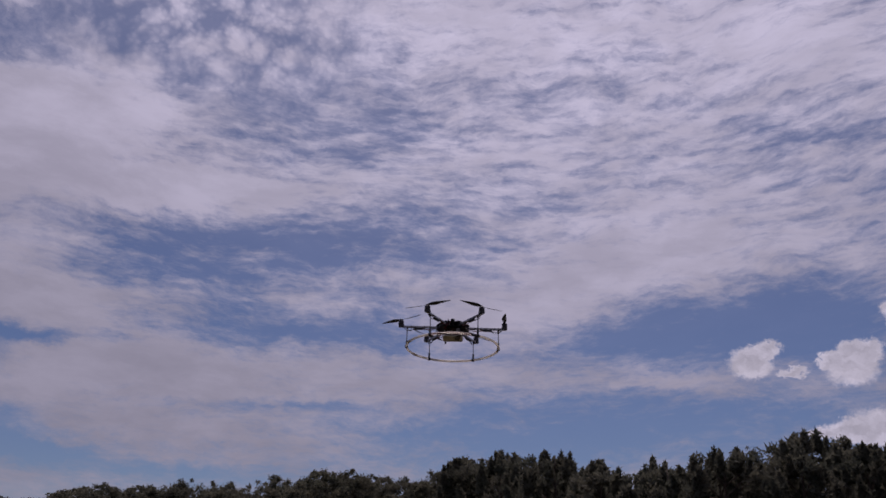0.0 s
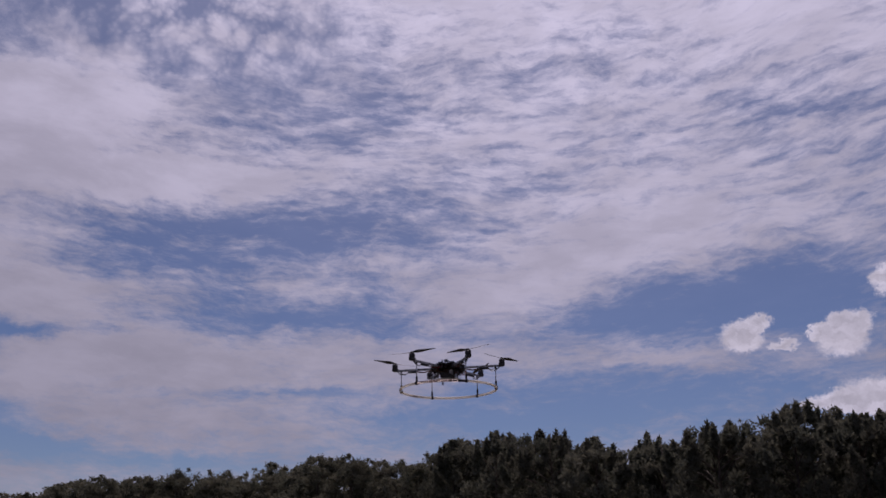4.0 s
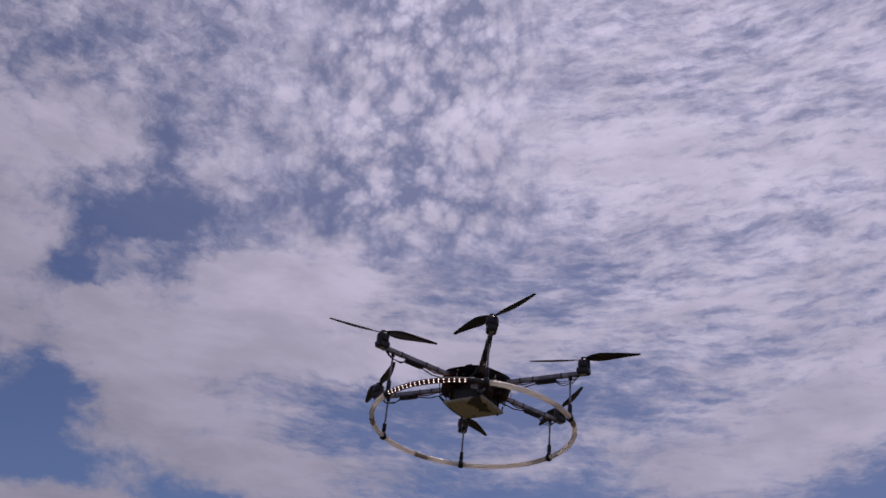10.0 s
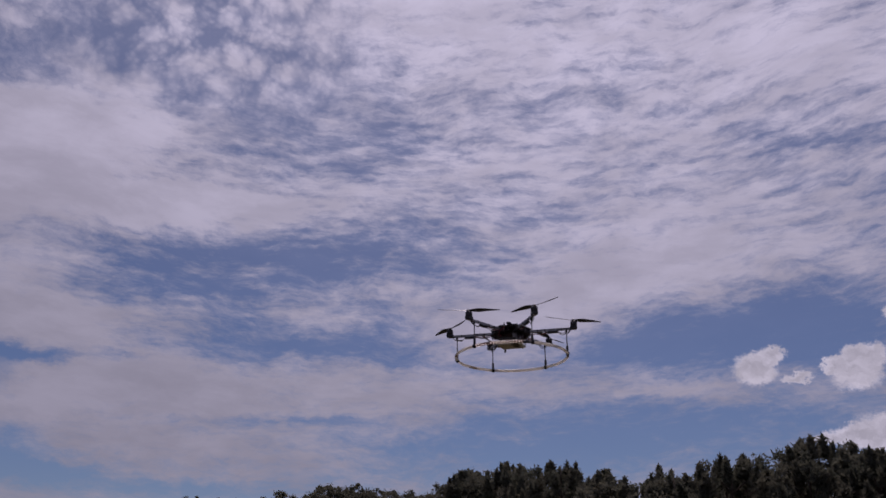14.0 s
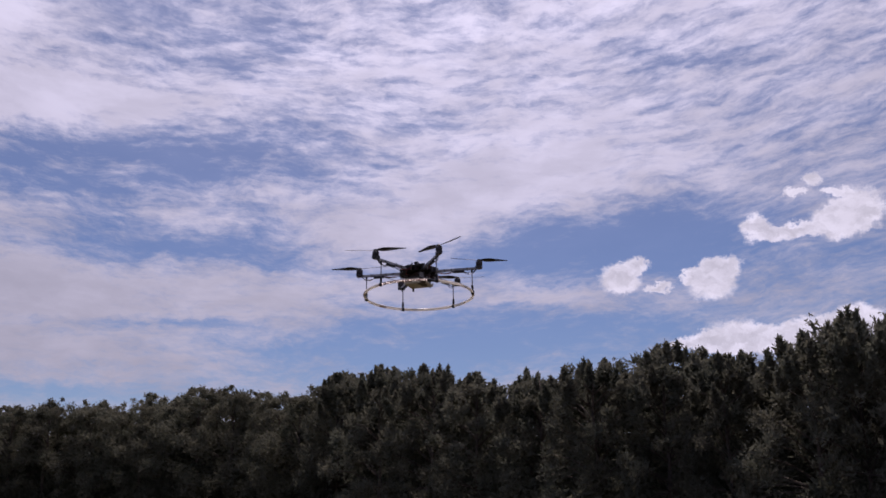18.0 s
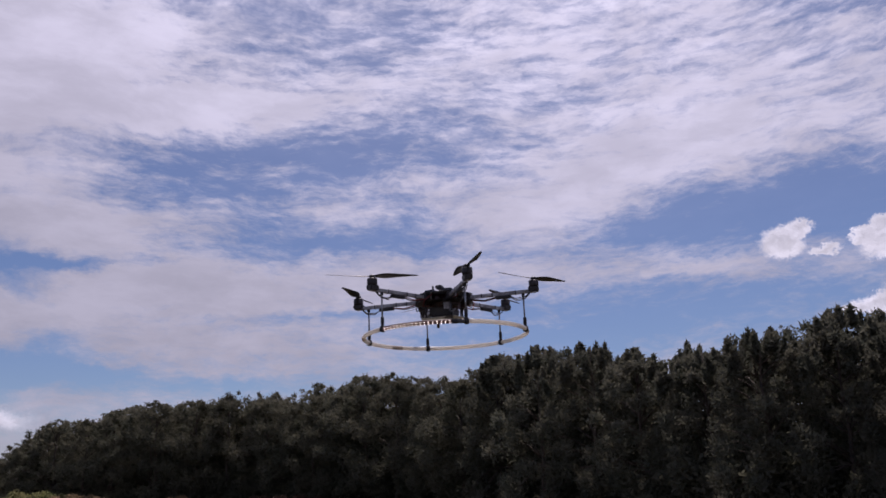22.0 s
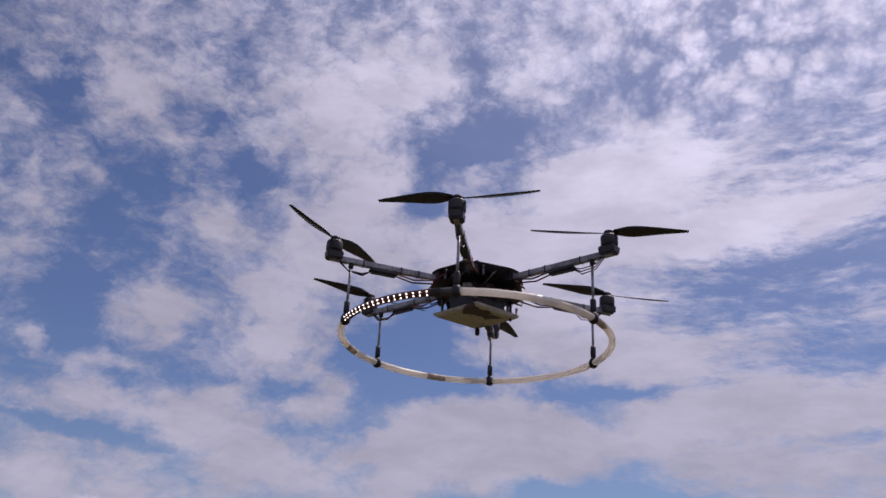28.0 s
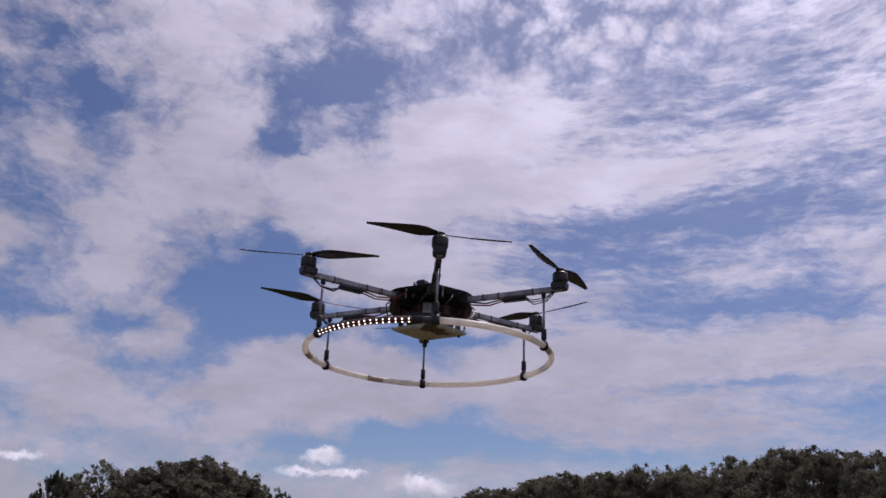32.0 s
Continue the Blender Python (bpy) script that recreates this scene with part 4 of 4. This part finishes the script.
def build_drone():
    # ring: milky tube from clamp B round to clamp A, dark light strip between them
    def on_ring(a0, a1, radius, extra=0.0, step=3.0, z=RING_Z):
        count = max(2, int(abs(a1 - a0) / step) + 1)
        return [((radius + extra) * math.cos(radians(a0 + (a1 - a0) * i / (count - 1))), (radius + extra) * math.sin(radians(a0 + (a1 - a0) * i / (count - 1))), z) for i in range(count)]

    part("ring_tube", tube(on_ring(61, 358, RING_R), 0.0108, 14), M_TUBE, drone, "milky cream plastic tube")
    strip = part("light_strip", tube(on_ring(-2, 53, RING_R), 0.0108, 12), M_STRIP, drone, "brown strip with two rows of lights")
    part("splice", tube(on_ring(52.6, 61.5, RING_R), 0.0112, 12), M_TAPE, drone, "dark grey taped joint")
    part("splice_sleeve", tube(on_ring(50.5, 54, RING_R), 0.0122, 12), M_RUBBER, drone)
    for a in (120, 262, 318):
        part("tape_band", tube(on_ring(a, a + 9, RING_R), 0.0112, 12), M_BAND, drone, "faded brown tape band")
    lamp = None
    for i in range(18):
        for row in (0, 1):
            a = radians(3.2 + 46.0 * i / 17)
            tilt = radians(-4 - 52 * row)
            c = Vector((math.cos(a), math.sin(a), 0))
            n = c * math.cos(tilt) + Vector((0, 0, math.sin(tilt)))
            p = c * RING_R + Vector((0, 0, RING_Z)) + n * 0.0105
            if lamp is None:
                bm = bmesh.new()
                bmesh.ops.create_uvsphere(bm, u_segments=8, v_segments=5, radius=0.0024)
                ob = part("light_bead", smooth(bm), M_LED, strip, "small glowing light bead")
                lamp = ob
            else:
                ob = new("light_bead", lamp.data)
                ob.parent = strip
            ob.location = p
    # arms with motors, posts and clamps
    made = {}
    for k in range(6):
        out, side, turn = spoke(k)

        def shared(name, maker, mat, label=""):
            if name not in made:
                made[name] = part(name, maker(), mat, drone, label)
                return made[name]
            ob = new(name, made[name].data)
            ob.parent = drone
            return ob

        def placed(ob, r, z, s=0.0):
            ob.matrix_basis = Matrix.Translation(out * r + side * s + Vector((0, 0, z))) @ turn.to_4x4()
            return ob

        placed(shared("arm", lambda: block(0.37, 0.018, 0.018, bevel=0.002), M_ALU, "grey square aluminium tube"), 0.305, 0.0)
        for r_tie in (0.205, 0.262, 0.385):
            placed(shared("cable_tie", lambda: block(0.005, 0.0205, 0.0205, bevel=0.001), M_BLACK, "thin black cable tie"), r_tie, 0.0)
        placed(shared("speed_controller", lambda: block(0.090, 0.026, 0.017, bevel=0.006), M_BLACK, "black wrapped speed controller"), 0.318, -0.017 if k != 1 else -0.019)
        placed(shared("motor_mount", lambda: block(0.054, 0.044, 0.026, bevel=0.004, taper=0.88), M_BLACK), ARM - 0.002, 0.008)
        placed(shared("motor", lambda: lathe([(0.020, 0.0), (0.024, 0.002), (0.0255, 0.006), (0.0255, 0.031), (0.0235, 0.0345), (0.010, 0.036), (0.006, 0.046), (0.004, 0.048)]), M_MOTOR, "black outrunner motor"), ARM, 0.020)
        placed(shared("arm_clamp", lambda: block(0.045, 0.040, 0.038, bevel=0.005), M_BLACK), 0.125, 0.0)
        placed(shared("post", lambda: tube([(0, 0, -0.165), (0, 0, -0.005)], 0.0042, 8), M_ROD, "thin grey rod"), RING_R, 0.0)
        placed(shared("post_cap", lambda: lathe([(0.006, -0.016), (0.008, -0.014), (0.008, 0.0), (0.005, 0.004)], 10), M_RUBBER), RING_R, -0.008)
        placed(shared("clamp_sleeve", lambda: lathe([(0.0070, -0.020), (0.0088, -0.017), (0.0088, 0.015), (0.0070, 0.018)], 12), M_RUBBER), RING_R, -0.150)
        placed(shared("ring_clamp", lambda: lathe([(0.008, -0.015), (0.0132, -0.010), (0.0150, 0.0), (0.0132, 0.010), (0.008, 0.018)], 14), M_RUBBER, "black rubber clamp"), RING_R, RING_Z)
        rot = part("propeller", blade_mesh(1 if k % 2 else -1), M_CARBON, drone, "black two-bladed propeller")
        rot.matrix_basis = pose(*(out * ARM + Vector((0, 0, PROP_Z))), 0, 0, 0)
        part("hub_cap", lathe([(0.013, -0.006), (0.015, -0.004), (0.015, 0.003), (0.010, 0.006), (0.004, 0.008)], 14), M_BLACK, rot)
        rotors.append(rot)
        # wires from the controller to the motor
        for j in range(3):
            o = 0.006 * (j - 1)
            bm = tube([out * 0.352 + side * o + Vector((0, 0, -0.018)), out * 0.385 + side * o + Vector((0, 0, -0.030 - 0.006 * j)),
                       out * 0.43 + side * o + Vector((0, 0, -0.028 - 0.004 * j)), out * 0.462 + side * o + Vector((0, 0, -0.004))], 0.0019, 6)
            part("motor_wire", bm, M_BLACK, drone)
        for j in range(2):
            o = 0.008 * (2 * j - 1)
            bm = tube([out * 0.278 + side * o + Vector((0, 0, -0.016)), out * 0.22 + side * o * 1.4 + Vector((0, 0, -0.026)),
                       out * 0.16 + side * o * 2 + Vector((0, 0, -0.016)), out * 0.11 + side * o + Vector((0, 0, -0.010))], 0.0029, 6)
            part("power_wire", bm, M_RED if j else M_BLACK, drone)
    # hub plates
    for name, z, r in (("lower_plate", -0.022, 0.150), ("upper_plate", 0.020, 0.150)):
        bm = bmesh.new()
        ring = []
        for k in range(48):
            a = radians(7.5 * k)
            q = r * (1 + 0.035 * math.cos(6 * a))
            ring.append(bm.verts.new((q * math.cos(a), q * math.sin(a), z)))
        bm.faces.new(ring)
        bmesh.ops.solidify(bm, geom=bm.faces[:], thickness=0.004)
        part(name, bm, M_CARBON, drone, "black carbon fibre plate")
    part("hub_core", lathe([(0.060, -0.060), (0.074, -0.052), (0.078, -0.024), (0.078, 0.016), (0.066, 0.020)], 24), M_BOARD, drone, "dark red-brown circuit stack")
    for a in (15, 75, 135, 195, 255, 315):
        o = Vector((math.cos(radians(a)), math.sin(radians(a)), 0))
        part("spacer", tube([o * 0.128 + Vector((0, 0, -0.022)), o * 0.128 + Vector((0, 0, 0.022))], 0.004, 8), M_ALU, drone)
    # packs and small boxes crowded on and between the plates, a little askew to the arms
    aim = Matrix.Rotation(radians(26), 3, "Z")
    for s in (-1, 1):
        p = aim @ Vector((0.0, 0.048 * s, 0.033))
        part("battery", block(0.190, 0.064, 0.022, at=p, bevel=0.009, rot=aim), M_PACK, drone, "glossy black battery pack")
        part("battery_strap", block(0.022, 0.066, 0.025, at=p + aim @ Vector((0.035, 0, 0)), bevel=0.010, rot=aim), M_BLACK, drone)
        part("battery_lead", tube([p + aim @ Vector((-0.098, 0, 0.005)), p + aim @ Vector((-0.115, 0.01 * s, 0.0)), p + aim @ Vector((-0.118, 0.018 * s, -0.045)), p + aim @ Vector((-0.07, 0.02 * s, -0.06))], 0.0036, 7), M_RED, drone)
    part("receiver_box", block(0.050, 0.034, 0.018, at=aim @ Vector((0.055, 0.0, 0.057)), bevel=0.004, rot=aim), M_BLACK, drone)
    part("navigation_puck", lathe([(0.024, 0.044), (0.026, 0.047), (0.026, 0.057), (0.020, 0.061), (0.004, 0.062)], 18, aim @ Vector((-0.05, 0, 0))), M_BLACK, drone)
    r = random.Random(9)
    for i in range(14):
        a, q = r.uniform(0, 2 * math.pi), r.uniform(0.088, 0.128)
        size = (r.uniform(0.018, 0.042), r.uniform(0.014, 0.026), r.uniform(0.014, 0.030))
        part("module", block(*size, at=(q * math.cos(a), q * math.sin(a), r.uniform(-0.046, 0.004)), bevel=0.002, rot=Matrix.Rotation(a + r.uniform(-0.3, 0.3), 3, "Z")),
             (M_BLACK, M_BOARD, M_BLACK, M_MOTOR)[i % 4], drone)
    part("payload_box", block(0.155, 0.120, 0.050, at=(0, 0, -0.070), bevel=0.006, rot=aim, taper=0.9), M_BLACK, drone)
    part("payload_tray", block(0.215, 0.190, 0.012, at=(0.0, 0, -0.102), bevel=0.004, rot=aim @ Matrix.Rotation(radians(5), 3, "Y"), taper=0.93), M_TRAY, drone, "pale camouflage-patterned tray")
    part("sensor", lathe([(0.004, -0.128), (0.007, -0.126), (0.008, -0.116), (0.008, -0.106)], 14, Vector((0.110 * math.cos(radians(245)), 0.110 * math.sin(radians(245)), 0))), M_BLACK, drone, "small black downward sensor")
    for i in range(4):
        o = aim @ Vector((0.085 * (1 if i % 2 else -1), 0.070 * (1 if i > 1 else -1), 0))
        part("tray_post", tube([o + Vector((0, 0, -0.108)), o + Vector((0, 0, -0.022))], 0.0045, 8), M_BLACK, drone)
    for k, a in enumerate((52, 88, 215, 300)):
        o = Vector((math.cos(radians(a)), math.sin(radians(a)), 0))
        part("side_board", block(0.004, 0.030, 0.036, at=o * 0.112 + Vector((0, 0, -0.050)), bevel=0.001, rot=Matrix.Rotation(radians(a + 12), 3, "Z")), M_ALU if k % 2 == 0 else M_BOARD, drone, "small upright circuit board")
    for s in (-1, 1):
        p = aim @ Vector((0.085 * s, 0.062, -0.075))
        part("tray_hook", tube([p + Vector((0, 0, 0.05)), p + Vector((0.006, 0.004, 0.0)), p + aim @ Vector((0.014 * s, 0.018, -0.012)), p + aim @ Vector((0.004 * s, 0.03, 0.006))], 0.005, 8), M_ROD, drone)
    # loops of wire round the hub
    r = random.Random(4)
    for i in range(9):
        a = radians(i * 40 + r.uniform(-10, 10))
        o, s = Vector((math.cos(a), math.sin(a), 0)), Vector((-math.sin(a), math.cos(a), 0))
        part("wire_loop", tube([o * 0.10 + Vector((0, 0, -0.04)), o * 0.148 + s * 0.01 + Vector((0, 0, -0.045 - r.uniform(0, 0.02))),
                                o * 0.155 + s * 0.035 + Vector((0, 0, -0.02)), o * 0.115 + s * 0.05 + Vector((0, 0, 0.012))], 0.0029, 6), M_RED if i % 3 == 0 else M_BLACK, drone)
    for s in (-1, 1):
        o = aim @ Vector((0.05 * s, -0.04, 0))
        part("antenna_post", tube([o + Vector((0, 0, 0.044)), o + Vector((0, 0, 0.072))], [0.006, 0.004], 8), M_BLACK, drone)


build_drone()


# ---- what moves ----
def motions():
    flight = [
        (0, pose(0.087, 7.720, 3.857, 1.5, -2.4, -119.1)), (1, pose(0.279, 8.513, 3.815, 1.0, 0.6, -120.1)),
        (2, pose(0.649, 9.022, 3.642, -0.9, 6.5, -124.6)), (5, pose(-0.188, 6.203, 3.148, 1.7, -1.3, -131.0)),
        (6, pose(-0.337, 4.939, 3.061, 3.2, -1.4, -131.5)), (7, pose(-0.686, 4.065, 2.922, 3.1, -4.4, -132.0)),
        (8, pose(-0.896, 3.566, 2.739, 2.6, -2.2, -132.2)), (9, pose(-0.840, 3.300, 2.630, 3.2, -2.9, -131.8)),
        (10, pose(-0.735, 3.393, 3.032, 2.4, -3.9, -131.8)), (11, pose(-0.539, 3.981, 3.328, 0.7, -3.4, -130.7)),
        (12, pose(-0.175, 4.867, 3.506, 1.5, -1.2, -130.4)), (13, pose(0.148, 5.854, 3.563, -0.4, -0.1, -132.4)),
        (14, pose(0.494, 6.363, 3.520, 0.4, 0.4, -133.6)), (17, pose(0.827, 6.578, 3.271, 1.5, -0.5, -137.3)),
        (18, pose(0.741, 6.533, 3.304, 2.3, -1.9, -138.4)), (19, pose(0.620, 6.409, 2.899, 1.7, -2.9, -137.3)),
        (20, pose(0.409, 5.743, 2.631, 0.2, -2.1, -137.2)), (21, pose(0.116, 5.039, 2.534, -0.4, -1.1, -135.4)),
        (22, pose(-0.161, 4.441, 2.518, 0.6, 0.5, -134.1)), (23, pose(-0.527, 3.794, 2.460, 0.9, 0.6, -132.6)),
        (24, pose(-1.037, 3.056, 2.359, 1.2, 0.5, -130.4)), (25, pose(-1.441, 2.489, 2.243, 1.2, -1.6, -128.0)),
        (26, pose(-1.576, 2.065, 2.423, 1.6, -1.3, -125.9)), (29, pose(-1.577, 2.147, 2.588, 1.4, -1.7, -118.9)),
        (30, pose(-1.487, 2.271, 2.495, 1.7, -0.9, -118.8)), (31, pose(-1.481, 2.380, 2.483, 2.4, -1.4, -118.9)),
        (32, pose(-1.456, 2.559, 2.441, 1.8, -1.7, -117.9)),
    ]
    phase_a = (87, 128, 150, 162, 31, 161, 162, 81, 159, 171, 144, 158, 131, 141, 123, 65, 140, 16, 145, 13, 137, 124, 44, 124, 26, 71, 145)
    phase_b = (155, 13, 75, 11, 166, 149, 0, 129, 98, 45, 73, 85, 88, 143, 86, 178, 9, 10, 64, 26, 171, 43, 13, 37, 165, 105, 163)
    phase_c = (24, 81, 148, 97, 84, 105, 125, 127, 124, 133, 151, 164, 147, 150, 138, 19, 58, 63, 170, 34, 33, 167, 110, 81, 12, 139, 22)
    phase_d = (166, 125, 106, 124, 90, 81, 110, 133, 76, 150, 154, 108, 8, 148, 136, 56, 50, 152, 24, 108, 172, 123, 130, 107, 169, 83, 109)
    phase_e = (165, 169, 131, 176, 85, 110, 79, 0, 21, 104, 82, 147, 18, 107, 169, 50, 138, 76, 79, 149, 119, 166, 21, 138, 148, 172, 120)
    phase_f = (85, 170, 118, 108, 91, 9, 169, 95, 77, 4, 112, 122, 76, 56, 125, 75, 58, 168, 34, 131, 93, 87, 140, 134, 47, 72, 178)
    walk(drone, flight)
    # each propeller spins some 75 degrees a step and shows its phase at each of the flight's times
    times = [row[0] for row in flight]
    for k, (rot, phases) in enumerate(zip(rotors, (phase_a, phase_b, phase_c, phase_d, phase_e, phase_f))):
        way = 1 if k % 2 else -1
        hub = rot.matrix_basis.translation.copy()
        rows, angle = [(0, pose(*hub, 0, 0, phases[0]))], float(phases[0])
        for i in range(1, len(times)):
            steps = round((times[i] - times[i - 1]) * FPS)
            rough = angle + way * 75 * steps
            goal = phases[i] + 180 * round((rough - phases[i]) / 180)
            for s in range(1, steps + 1):
                rows.append((times[i - 1] + s / FPS, pose(*hub, 0, 0, angle + (goal - angle) * s / steps)))
            angle = goal
        walk(rot, rows)


motions()
